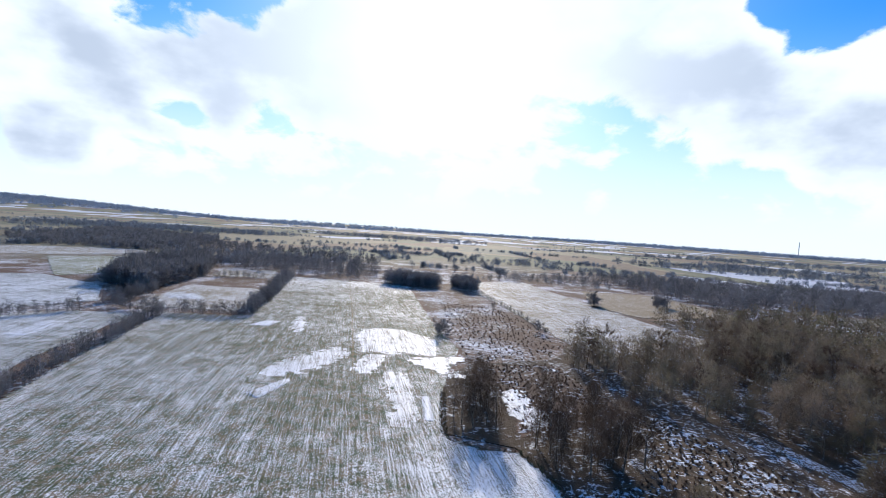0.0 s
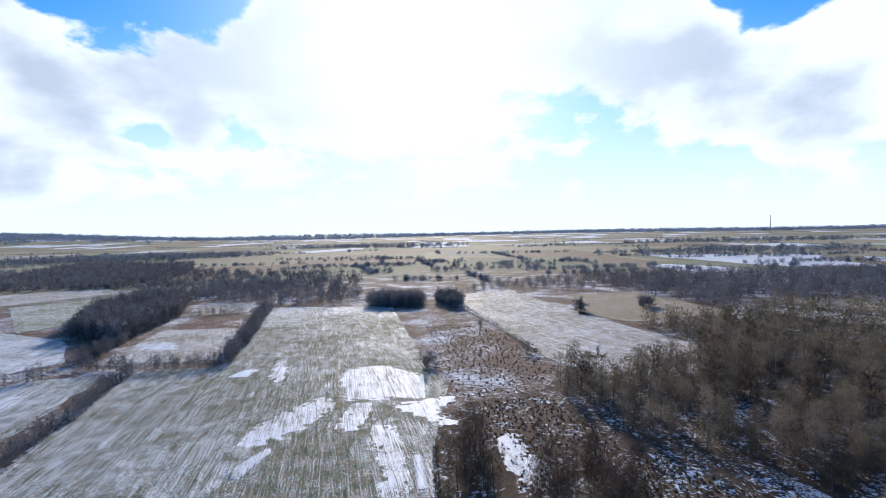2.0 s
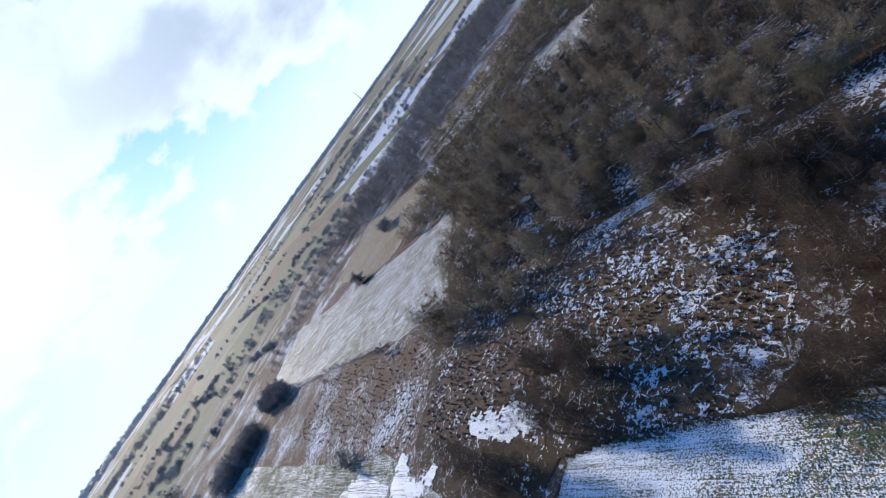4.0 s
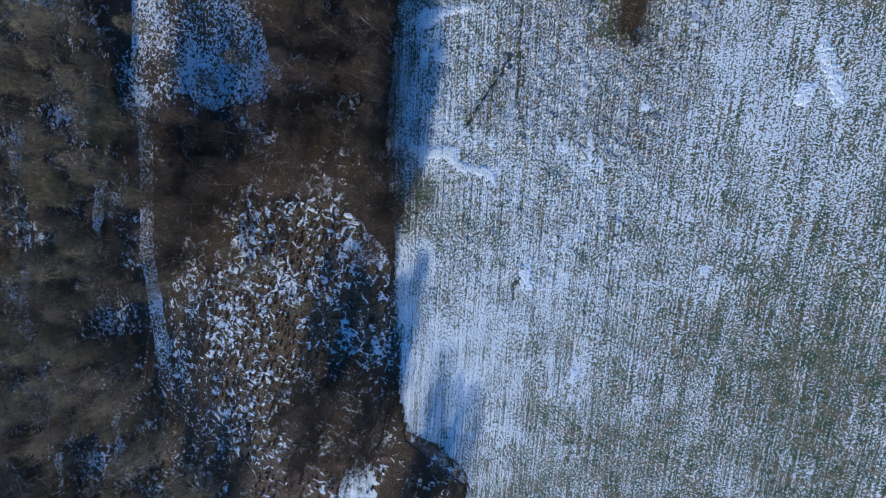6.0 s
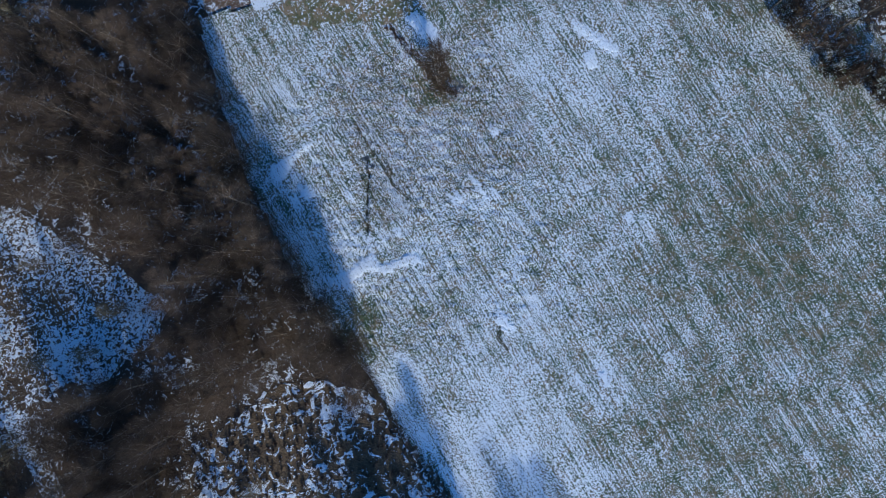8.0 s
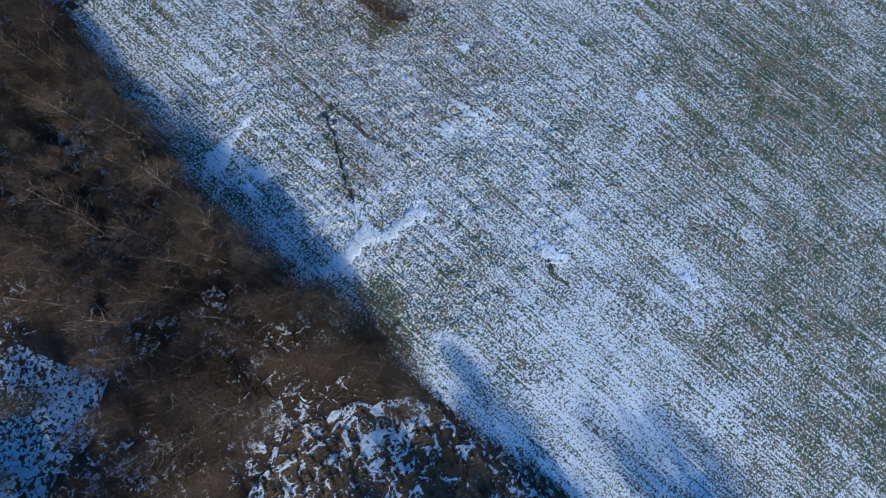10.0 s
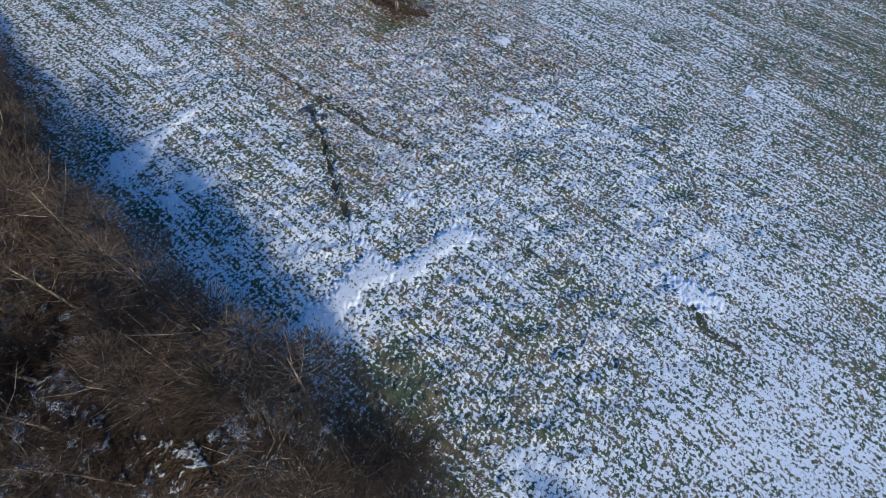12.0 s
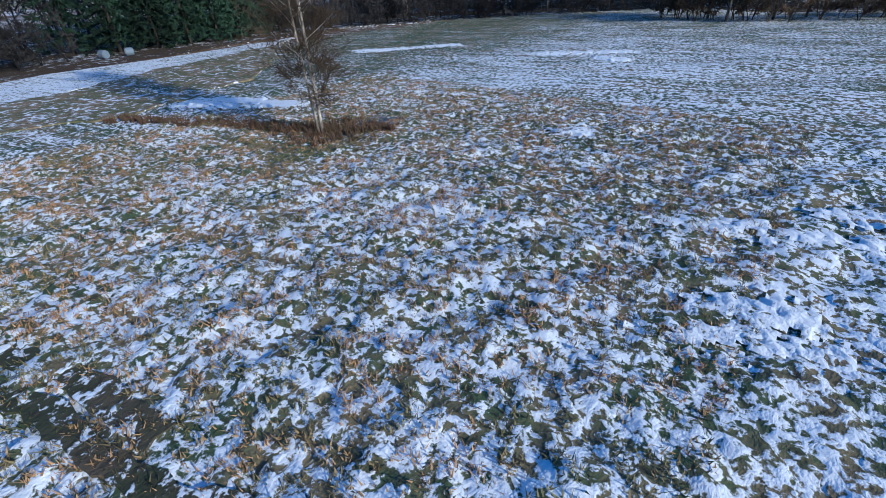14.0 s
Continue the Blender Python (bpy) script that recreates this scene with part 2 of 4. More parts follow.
# thinner snow to the west, on the far side and behind; drifts by the copse; bare green grass at the wood's corner
SNOW_ZONES = [(-42, 20, 30, 50, -0.075), (-10, -14, 36, 14, -0.15), (10.5, 48, 8, 12, 0.09), (19.5, 37, 4, 9, 0.08), (20.8, 27.5, 3.0, 4.0, -0.13), (13, 28, 7, 5, -0.05), (4, 18, 6, 6, -0.02),
              (7, 9, 5, 5, 0.05), (13.5, 11.5, 2.5, 5, -0.03), (2.5, 4, 3, 2.5, -0.10), (-14, 75, 14, 25, -0.05), (-25, 140, 65, 90, -0.12), (-20, 45, 20, 28, -0.04)]
material("meadow", snowy_field(0.64, (0.070, 0.098, 0.048), (0.20, 0.155, 0.088), zones=SNOW_ZONES))
material("pale_field", snowy_field(0.42, (0.19, 0.16, 0.085), (0.31, 0.24, 0.145), turn=0.35))
material("green_field", snowy_field(0.35, (0.15, 0.175, 0.07), (0.27, 0.24, 0.13), turn=0.75))
material("tan_field", snowy_field(0.05, (0.25, 0.18, 0.10), (0.31, 0.24, 0.14), turn=0.6, rows=0.5, fine=2.4))
material("rough_grass", snowy_field(0.12, (0.14, 0.135, 0.062), (0.29, 0.205, 0.12), rows=0.4, fine=3.0))
material("patch_snow", snowy_field(1.22, (0.13, 0.13, 0.07), (0.25, 0.18, 0.11), rows=1.3))
material("torn_snow", snowy_field(0.90, (0.10, 0.115, 0.06), (0.22, 0.165, 0.10), rows=1.6))
material("ditch_mud", snowy_field(-0.35, (0.035, 0.035, 0.020), (0.085, 0.065, 0.042), rows=0.2, fine=5.0))
material("wet_grass", snowy_field(0.15, (0.05, 0.055, 0.03), (0.11, 0.085, 0.055), rows=0.2))
material("strip_snow", snowy_field(0.95, (0.13, 0.14, 0.06), (0.25, 0.19, 0.11)))
material("heath", heath)
material("wood_floor", wood_floor)
material("marsh", marsh)
material("glade_snow", lambda n, s: marsh(n, s, -0.045, size=2.4))
material("russet_sedge", lambda n, s: marsh(n, s, 0.05, (0.06, 0.040, 0.028), (0.19, 0.118, 0.075)))
material("brown_twigs", twigs((0.038, 0.026, 0.018), (0.120, 0.082, 0.056), (0.080, 0.057, 0.035)))
material("olive_twigs", twigs((0.070, 0.054, 0.036), (0.255, 0.195, 0.135), (0.175, 0.158, 0.08)))
# bluish grey of the haze over the plain is put into this twig colour
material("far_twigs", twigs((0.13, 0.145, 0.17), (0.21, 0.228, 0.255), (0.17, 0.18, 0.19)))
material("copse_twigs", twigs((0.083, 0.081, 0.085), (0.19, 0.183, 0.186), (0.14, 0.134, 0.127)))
# darker copy of the twigs: shade behind the meadow put into the colour
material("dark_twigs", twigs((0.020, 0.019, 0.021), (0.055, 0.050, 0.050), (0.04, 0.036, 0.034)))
# paler and bluer still: kilometres of haze put into the forest's colour
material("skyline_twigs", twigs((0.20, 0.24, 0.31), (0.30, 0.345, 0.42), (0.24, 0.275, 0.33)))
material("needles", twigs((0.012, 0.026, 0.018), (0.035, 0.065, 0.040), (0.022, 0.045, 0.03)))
material("grey_bark", bark((0.10, 0.078, 0.058), (0.36, 0.285, 0.215)))
material("birch_bark", bark((0.16, 0.13, 0.10), (0.56, 0.49, 0.42), 5.0))
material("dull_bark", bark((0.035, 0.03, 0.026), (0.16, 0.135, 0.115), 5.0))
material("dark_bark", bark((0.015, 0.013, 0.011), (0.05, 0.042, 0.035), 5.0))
material("dry_grass", blades((0.27, 0.155, 0.075), (0.50, 0.31, 0.16), (0.20, 0.17, 0.08)))
material("ditch_sedge", blades((0.05, 0.045, 0.022), (0.15, 0.115, 0.06), (0.07, 0.075, 0.03)))
material("sedge", blades((0.070, 0.042, 0.027), (0.165, 0.098, 0.060), (0.12, 0.08, 0.05)))
# pale bale wrap, with the bluish shadow it lies in put into the colour
material("shaded_wrap", plain((0.13, 0.165, 0.21), (0.20, 0.235, 0.28), 2.0), 0.45)
material("steel", plain((0.30, 0.31, 0.33), (0.42, 0.43, 0.45), 1.0), 0.5)


# ------------------------------------------------------------------ mesh helpers
def mesh_of(name, verts, tris, mat, smooth=False):
    """A triangle mesh from arrays."""
    verts, tris = np.asarray(verts, np.float32), np.asarray(tris, np.int32)
    me = bpy.data.meshes.new(name)
    me.vertices.add(len(verts))
    me.vertices.foreach_set("co", verts.ravel())
    me.loops.add(tris.size)
    me.loops.foreach_set("vertex_index", tris.ravel())
    me.polygons.add(len(tris))
    me.polygons.foreach_set("loop_start", np.arange(0, tris.size, 3, dtype=np.int32))
    me.polygons.foreach_set("use_smooth", np.full(len(tris), smooth))
    me.update(calc_edges=True)
    me.materials.append(MATS[mat])
    return me


def part(name, me, parent, label=""):
    ob = new(name, me)
    ob.parent = parent
    return tagged(ob, label)


def joined(pieces):
    """One pair of arrays out of many."""
    verts, tris, at = [], [], 0
    for v, f in pieces:
        verts.append(v)
        tris.append(f + at)
        at += len(v)
    return np.concatenate(verts), np.concatenate(tris)


def placed(piece, x, y, z=0.0, turn=0.0, size=1.0, tall=1.0):
    v, f = piece
    c, s = math.cos(turn) * size, math.sin(turn) * size
    out = np.empty_like(v)
    out[:, 0] = v[:, 0] * c - v[:, 1] * s + x
    out[:, 1] = v[:, 0] * s + v[:, 1] * c + y
    out[:, 2] = v[:, 2] * size * tall + z
    return out, f


def tube(points, radii, sides):
    """A tapered tube along points, closed at its end."""
    points = np.asarray(points, float)
    ring = np.linspace(0, 2 * np.pi, sides, endpoint=False)
    verts, tris = [], []
    for n, (p, r) in enumerate(zip(points, radii)):
        ahead = points[min(n + 1, len(points) - 1)] - points[max(n - 1, 0)]
        ahead = ahead / (np.linalg.norm(ahead) + 1e-9)
        side = np.cross(ahead, (0.31, 0.93, 0.17))
        side /= np.linalg.norm(side) + 1e-9
        up = np.cross(ahead, side)
        verts.append(p + r * (np.cos(ring)[:, None] * side + np.sin(ring)[:, None] * up))
    for n in range(len(points) - 1):
        for k in range(sides):
            a, b = n * sides + k, n * sides + (k + 1) % sides
            tris += [(a, b, b + sides), (a, b + sides, a + sides)]
    return np.concatenate(verts), np.array(tris)


def inside(poly, x, y):
    """Which of the points lie within the polygon."""
    x, y = np.asarray(x, float), np.asarray(y, float)
    hit = np.zeros(x.shape, bool)
    for (ax, ay), (bx, by) in zip(poly, poly[1:] + poly[:1]):
        if ay != by:
            hit ^= ((ay > y) != (by > y)) & (x < (bx - ax) * (y - ay) / (by - ay) + ax)
    return hit


def wobbly(poly, step, off, seed):
    """The polygon's outline in short, uneven steps."""
    rng, out = random.Random(seed), []
    for (ax, ay), (bx, by) in zip(poly, poly[1:] + poly[:1]):
        count = max(1, int(math.hypot(bx - ax, by - ay) / step))
        for k in range(count):
            u = k / count
            out.append((ax + (bx - ax) * u + rng.uniform(-off, off), ay + (by - ay) * u + rng.uniform(-off, off)))
    return out


def ragged(poly, step, off, seed):
    """The outline in very short steps, torn at several scales."""
    rng = random.Random(seed)
    phase = [rng.uniform(0, 6.28) for _ in range(4)]
    out, run = [], 0.0
    for (ax, ay), (bx, by) in zip(poly, poly[1:] + poly[:1]):
        length = math.hypot(bx - ax, by - ay)
        count = max(1, int(length / step))
        nx, ny = (by - ay) / (length + 1e-9), -(bx - ax) / (length + 1e-9)
        for k in range(count):
            u = k / count
            d = run + u * length
            o = off * (0.7 * math.sin(d / (7 * step) + phase[0]) + 0.6 * math.sin(d / (2.9 * step) + phase[1]) + 0.5 * math.sin(d / (1.3 * step) + phase[2]) + rng.uniform(-0.7, 0.7))
            out.append((ax + (bx - ax) * u + nx * o, ay + (by - ay) * u + ny * o))
        run += length
    return out


def slab(name, poly, z, mat, step=3.0, off=0.4, seed=1, depth=0.1, parent=None, torn=False):
    """A thin sheet of ground or snow with an uneven edge and a little thickness."""
    bm = bmesh.new()
    top = [bm.verts.new((x, y, z)) for x, y in (ragged if torn else wobbly)(poly, step, off, seed)]
    low = [bm.verts.new((v.co.x, v.co.y, z - depth)) for v in top]
    bm.faces.new(top)
    for k in range(len(top)):
        j = (k + 1) % len(top)
        bm.faces.new((top[k], low[k], low[j], top[j]))
    bmesh.ops.recalc_face_normals(bm, faces=bm.faces)
    if sum(f.normal.z for f in bm.faces if len(f.verts) > 4) < 0:
        bmesh.ops.reverse_faces(bm, faces=bm.faces)
    bmesh.ops.triangulate(bm, faces=[f for f in bm.faces if len(f.verts) > 4])
    me = bpy.data.meshes.new(name)
    bm.to_mesh(me)
    bm.free()
    me.materials.append(MATS[mat])
    ob = new(name, me)
    ob.parent = parent
    return ob


# ------------------------------------------------------------------ plants
def twig_fan(rng, start, way, count, length, width, spread):
    """Thin blades out of a branch."""
    along = rng.uniform(0.15, 1.0, count)[:, None]
    root = start + way * along
    lead = way / (np.linalg.norm(way) + 1e-9)
    out = lead * 0.8 + rng.normal(0, spread, (count, 3)) + np.array((0, 0, 0.42))
    out /= np.linalg.norm(out, axis=1)[:, None]
    size = length * rng.uniform(0.55, 1.25, count)[:, None]
    side = np.cross(out, rng.normal(0, 1, (count, 3)))
    side /= np.linalg.norm(side, axis=1)[:, None]
    verts = np.stack([root - side * width / 2, root + side * width / 2, root + out * size], 1).reshape(-1, 3)
    return verts, np.arange(count * 3).reshape(-1, 3)


def bare_tree(seed, tall, wide, limbs, subs, fans, twig=0.75, width=0.03, low=0.25, stems=1, trunk_r=0.11, spread=0.6, lean_by=0.28, cheap=False, limb=0.42, bare=False):
    """Trunk and crown of a leafless tree, as two pairs of arrays."""
    rng = np.random.default_rng(seed)
    trunk, crown = [], []
    for stem in range(stems):
        lean = rng.normal(0, 0.05 if stems == 1 else lean_by, 2)
        foot = rng.normal(0, 0.0 if stems == 1 else 0.22, 2)
        high = tall * (0.92 if stem == 0 else rng.uniform(0.6, 0.9))
        u = np.linspace(0, 1, 3 if cheap else 6)
        path = np.stack([foot[0] + lean[0] * high * u + 0.06 * np.sin(5 * u + seed), foot[1] + lean[1] * high * u + 0.06 * np.cos(4 * u + stem), high * u], 1)
        path[0, 2] = -0.15
        r = trunk_r * (1 if stem == 0 else 0.7)
        trunk.append(tube(path, r * (1 - 0.9 * u) + 0.008, 3 if cheap else 6))
        for k in range(max(3, limbs // stems)):
            h = low + (0.97 - low) * (k + rng.uniform(0, 1)) / max(3, limbs // stems)
            base = np.array([np.interp(h, u, path[:, a]) for a in range(3)])
            turn = k * 2.4 + rng.uniform(-0.5, 0.5) + stem
            rise = 0.55 + 0.75 * h + rng.uniform(-0.15, 0.15)
            reach = wide * (0.55 + 0.45 * math.sin(math.pi * min(1, 0.25 + 0.75 * (1 - h)))) * rng.uniform(0.75, 1.15)
            way = np.array((math.cos(turn), math.sin(turn), rise))
            tip = base + way / np.linalg.norm(way) * reach
            tip[2] = min(tip[2], tall * rng.uniform(0.93, 1.03))
            bend = (base + tip) / 2 + rng.normal(0, 0.1, 3) - (0, 0, 0.06 * reach)
            if cheap:
                crown.append(tube([base, tip], [r * 0.35 + 0.01, 0.008], 3))
            else:
                trunk.append(tube([base, bend, tip], [r * limb * (1.1 - h) + 0.01, r * limb * 0.45 + 0.006, 0.006], 3))
            for j in range(subs):
                at = rng.uniform(0.3, 1.0)
                s0 = base * (1 - at) + tip * at
                s1 = (tip - base) * rng.uniform(0.25, 0.45) + rng.normal(0, 0.28 * reach, 3) * (1, 1, 0.7)
                s1[2] = abs(s1[2]) * 0.8 if s0[2] + s1[2] < 0.3 else s1[2]
                crown.append(twig_fan(rng, s0, s1 * 0.01, 1, float(np.linalg.norm(s1)), 0.05, 0.1) if cheap else tube([s0, s0 + s1], [0.009, 0.004], 3))
                crown.append(twig_fan(rng, s0, s1, fans, twig, width, spread))
    return joined(trunk), None if bare else joined(crown)


def spruce(seed, tall, wide):
    """Trunk and drooping tiers of a conifer."""
    rng = np.random.default_rng(seed)
    trunk = tube([(0, 0, -0.1), (0, 0, tall * 0.5), (0, 0, tall)], [0.16, 0.09, 0.01], 6)
    crown = []
    for k in range(int(tall * 9)):
        h = 0.06 + 0.93 * (k / (tall * 9))
        turn, reach = k * 2.39996, wide * (1 - h) * rng.uniform(0.75, 1.1) + 0.15
        base = np.array((0, 0, h * tall))
        way = np.array((math.cos(turn), math.sin(turn), -0.32)) * reach
        crown.append(tube([base, base + way], [0.02, 0.004], 3))
        crown.append(twig_fan(rng, base, way, 30, 0.55, 0.20, 0.6))
    return trunk, joined(crown)


def fuzzy_tree(seed, tall, wide, count, width, length, base=0.12):
    """Trunk and crown of a tree whose fine twigs make a soft, rounded mass in several clumps."""
    rng = np.random.default_rng(seed)
    top = np.array((rng.normal(0, 0.3), rng.normal(0, 0.3), tall))
    trunk = [tube([(0, 0, -0.15), top * 0.5, top * 0.92], [0.10, 0.06, 0.015], 4)]
    clumps, crown = 9, []
    for k in range(clumps):
        h = base + (0.90 - base) * (k + 0.5) / clumps
        reach = wide * math.sin(math.pi * min(1.0, (h - base) / (1 - base) * 0.72 + 0.22)) * rng.uniform(0.45, 0.75)
        turn = k * 2.4 + rng.uniform(-0.4, 0.4)
        centre = top * h + np.array((math.cos(turn) * reach, math.sin(turn) * reach, rng.uniform(0, 0.1) * tall))
        trunk.append(tube([top * (h - 0.06), centre], [0.035, 0.008], 3))
        n = count // clumps
        ball = rng.normal(0, 1, (n, 3))
        ball /= np.linalg.norm(ball, axis=1)[:, None]
        root = centre + ball * (rng.uniform(0.2, 1.0, n) ** 0.6)[:, None] * np.array((0.54, 0.54, 0.62)) * wide * rng.uniform(0.7, 1.0)
        way = ball * 0.8 + rng.normal(0, 0.4, (n, 3)) + (0, 0, 0.42)
        way /= np.linalg.norm(way, axis=1)[:, None]
        side = np.cross(way, rng.normal(0, 1, (n, 3)))
        side /= np.linalg.norm(side, axis=1)[:, None]
        root[:, 2] = np.maximum(root[:, 2], 0.1)
        tip = root + way * (length * rng.uniform(0.5, 1.2, n))[:, None]
        crown.append((np.stack([root - side * width / 2, root + side * width / 2, tip], 1).reshape(-1, 3), np.arange(n * 3).reshape(-1, 3)))
    return joined(trunk), joined(crown)


ALDERS = [(bare_tree(10 + k, 7.0 + 0.5 * k, 2.3, 24, 0, 0, low=0.12, limb=0.30, trunk_r=0.09, bare=True)[0], fuzzy_tree(20 + k, 7.2 + 0.5 * k, 2.15, 4600, 0.020, 0.50, 0.10)[1]) for k in range(5)]
SHRUBS = [fuzzy_tree(30 + k, 5.0 + 0.8 * k, 1.7, 1500, 0.045, 0.6, 0.08) for k in range(4)]
SCRUB = [fuzzy_tree(40 + k, 5.6 + 0.8 * k, 1.75, 540, 0.080, 0.75, 0.08) for k in range(5)]
LEAN_SHRUBS = [bare_tree(50 + k, 4.2 + 0.8 * k, 2.2, 12, 4, 10, 0.85, 0.14, 0.12, stems=3, trunk_r=0.08, spread=0.75, cheap=True) for k in range(4)]
LEAN_TREES = [bare_tree(60 + k, 8.0 + 0.6 * k, 2.5, 13, 4, 13, 0.9, 0.095, 0.22, trunk_r=0.12, cheap=True) for k in range(4)]
MID_BUSHES = [fuzzy_tree(65 + k, 4.8 + 0.5 * k, 2.0, 190, 0.15, 0.8, 0.05) for k in range(4)]


SPRUCES = [spruce(70 + k, 13.0 + k, 3.0) for k in range(2)]


def tree_thing(name, arrays, mats, label, category, group):
    """A tree standing at the origin, with its trunk and crown."""
    root = tagged(new(name), label, category, group)
    part("trunk", mesh_of("trunk", *arrays[0], mats[0], True), root)
    part("crown", mesh_of("crown", *arrays[1], mats[1]), root)
    return root


PLANTED = set()


def plant(kinds, spots, seed, sizes=(0.8, 1.2)):
    """Stands the trees at the spots, each a thing of its own; the first of each kind is moved, the others are copies."""
    rng = random.Random(seed)
    for n, (x, y) in enumerate(spots):
        kind = kinds[rng.randrange(len(kinds))]
        size = rng.uniform(*sizes)
        m = pose(x, y, 0, 0, 0, rng.uniform(0, 360))
        if kind in PLANTED:
            ob = copy_thing(kind, m)
        else:
            ob = kind
            ob.matrix_basis = m
            PLANTED.add(kind)
        ob.scale = (size, size, size * rng.uniform(0.9, 1.12))


def scatter(poly, gap, seed, holes=(), lanes=()):
    """Uneven spots within a polygon, out of the holes and lanes."""
    rng = np.random.default_rng(seed)
    xs, ys = zip(*poly)
    gx, gy = np.meshgrid(np.arange(min(xs), max(xs), gap), np.arange(min(ys), max(ys), gap))
    x, y = (g.ravel() + rng.uniform(-0.48, 0.48, g.size) * gap for g in (gx, gy))
    keep = inside(poly, x, y)
    for hole in holes:
        keep &= ~inside(hole, x, y)
    for lane, half in lanes:
        for (ax, ay), (bx, by) in zip(lane, lane[1:]):
            dx, dy = bx - ax, by - ay
            u = np.clip(((x - ax) * dx + (y - ay) * dy) / (dx * dx + dy * dy), 0, 1)
            keep &= np.hypot(x - ax - u * dx, y - ay - u * dy) > half
    return list(zip(x[keep].tolist(), y[keep].tolist()))


def woods(name, spots, kinds, mat, label, category, seed, sizes=(0.75, 1.2), z=None):
    """Many trees as one mass, too many to count."""
    rng = random.Random(seed)
    made = []
    for x, y in spots:
        trunk, crown = kinds[rng.randrange(len(kinds))]
        turn, size, tall = rng.uniform(0, 6.28), rng.uniform(*sizes), rng.uniform(0.85, 1.15)
        base = z(x, y) if z else 0.0
        made += [placed(trunk, x, y, base, turn, size, tall), placed(crown, x, y, base, turn, size, tall)]
    return tagged(new(name, mesh_of(name, *joined(made), mat)), label, category, kind="stuff")


def row_spots(points, width, gap, seed):
    rng, out = random.Random(seed), []
    for (ax, ay), (bx, by) in zip(points, points[1:]):
        length = math.hypot(bx - ax, by - ay)
        nx, ny = -(by - ay) / length, (bx - ax) / length
        for k in range(int(length / gap)):
            for lane in range(max(1, round(width / 1.6))):
                u, o = (k + rng.random()) * gap / length, rng.uniform(-width / 2, width / 2)
                out.append((ax + (bx - ax) * u + nx * o, ay + (by - ay) * u + ny * o))
    return out


# ------------------------------------------------------------------ ground
MAIN = [(26.5, -14), (27.2, 2), (27, 8), (25.8, 17), (25, 22), (23.8, 26), (21.2, 33), (19.8, 40), (17.5, 46), (16, 53), (13.5, 58), (10, 57),
        (4, 61), (3.5, 66), (4, 79), (5.5, 90), (8.5, 109), (3, 133), (-1.6, 163), (-11, 228), (-42, 234), (-74, 237), (-65, 191), (-58, 158),
        (-53, 133), (-77, 131), (-73, 114), (-68, 89), (-60, 60), (-50, 25), (-46, 13), (-51, 0), (-43, -9), (-34, -18), (-20, -20), (-12, -19.5),
        (7, -12.5), (15, -12)]
DITCH = [(13.0, 9.0), (13.6, 11.2), (14.7, 13.7), (15.6, 16.2), (15.9, 17.4)]
LANE = [(66, -30), (64, 12), (63, 21), (61, 30), (59, 46), (54.8, 59), (52.6, 67)]
CLEARING = [(49.6, 46.9), (45.5, 42.9), (43.5, 34.5), (37, 32), (28, 31), (22.0, 34.5), (18.6, 45.7), (18.3, 48), (23.7, 50.0), (30.3, 53.0), (32, 59.5),
            (31.5, 66), (36, 74), (41, 72), (44.0, 64.5), (48.3, 56.5)]
SLITS = [(72, 26, 1.3, 5), (68.5, 43, 1.2, 6), (79, 11, 2.4, 6), (65, 57, 1.2, 5), (61.5, 80, 1.0, 6), (78, 75, 1.1, 7), (86, 38, 1.4, 5), (83, 62, 1.2, 6), (74, 94, 1.0, 6), (96, 84, 1.2, 7)]
POCKETS = [[(x - 0.127 * v + u, y + 0.992 * v) for u, v in ((-a, -b), (a * 0.6, -b * 0.8), (a, b * 0.2), (a * 0.4, b), (-a * 0.7, b * 0.6))] for x, y, a, b in SLITS]
GLADE = [(67, -7), (65, 12), (58, 21.5), (52, 22.8), (42, 20.8), (40.5, 17), (47, 9), (53, 3), (58, -5)]


def far_height(x, y):
    """Flat marsh and fields, with low hills along the skyline."""
    d = np.hypot(x, y)
    hill = 52 * np.exp(-(((x + 2900) / 1300) ** 2 + ((y - 3000) / 700) ** 2))
    return np.clip((d - 1200) / 3300, 0, 1) ** 2 * 24 * (1 + 0.6 * np.sin(x / 640) * np.cos(y / 520)) + hill


rings = np.concatenate([[0, 40, 80, 120, 170, 230, 300, 400, 520], np.geomspace(650, 4900, 24)])
spokes = np.linspace(0, 2 * np.pi, 120, endpoint=False)
gx, gy = rings[:, None] * np.cos(spokes), rings[:, None] * np.sin(spokes)
verts = np.stack([gx, gy, far_height(gx, gy) - 0.12], -1).reshape(-1, 3)
tris = []
for i in range(len(rings) - 1):
    for k in range(120):
        a, b = i * 120 + k, i * 120 + (k + 1) % 120
        if i:
            tris.append((a, a + 120, b))
        tris.append((b, a + 120, b + 120))
tagged(new("ground", mesh_of("ground", verts, tris, "heath", True)), "brown winter heath and far snow-dusted fields", "ground", kind="structure")

# the meadow under the flight: a sheet with tussocks and a sunken ditch
rng = np.random.default_rng(3)
ex = np.concatenate([np.arange(-78, -8, 1.0), np.arange(-8, 24, 0.13), np.arange(24, 28, 0.4)])
ey = np.concatenate([np.arange(-22, -6, 0.6), np.arange(-6, 36, 0.13), np.arange(36, 240, 1.2)])
gx, gy = np.meshgrid(ex, ey)


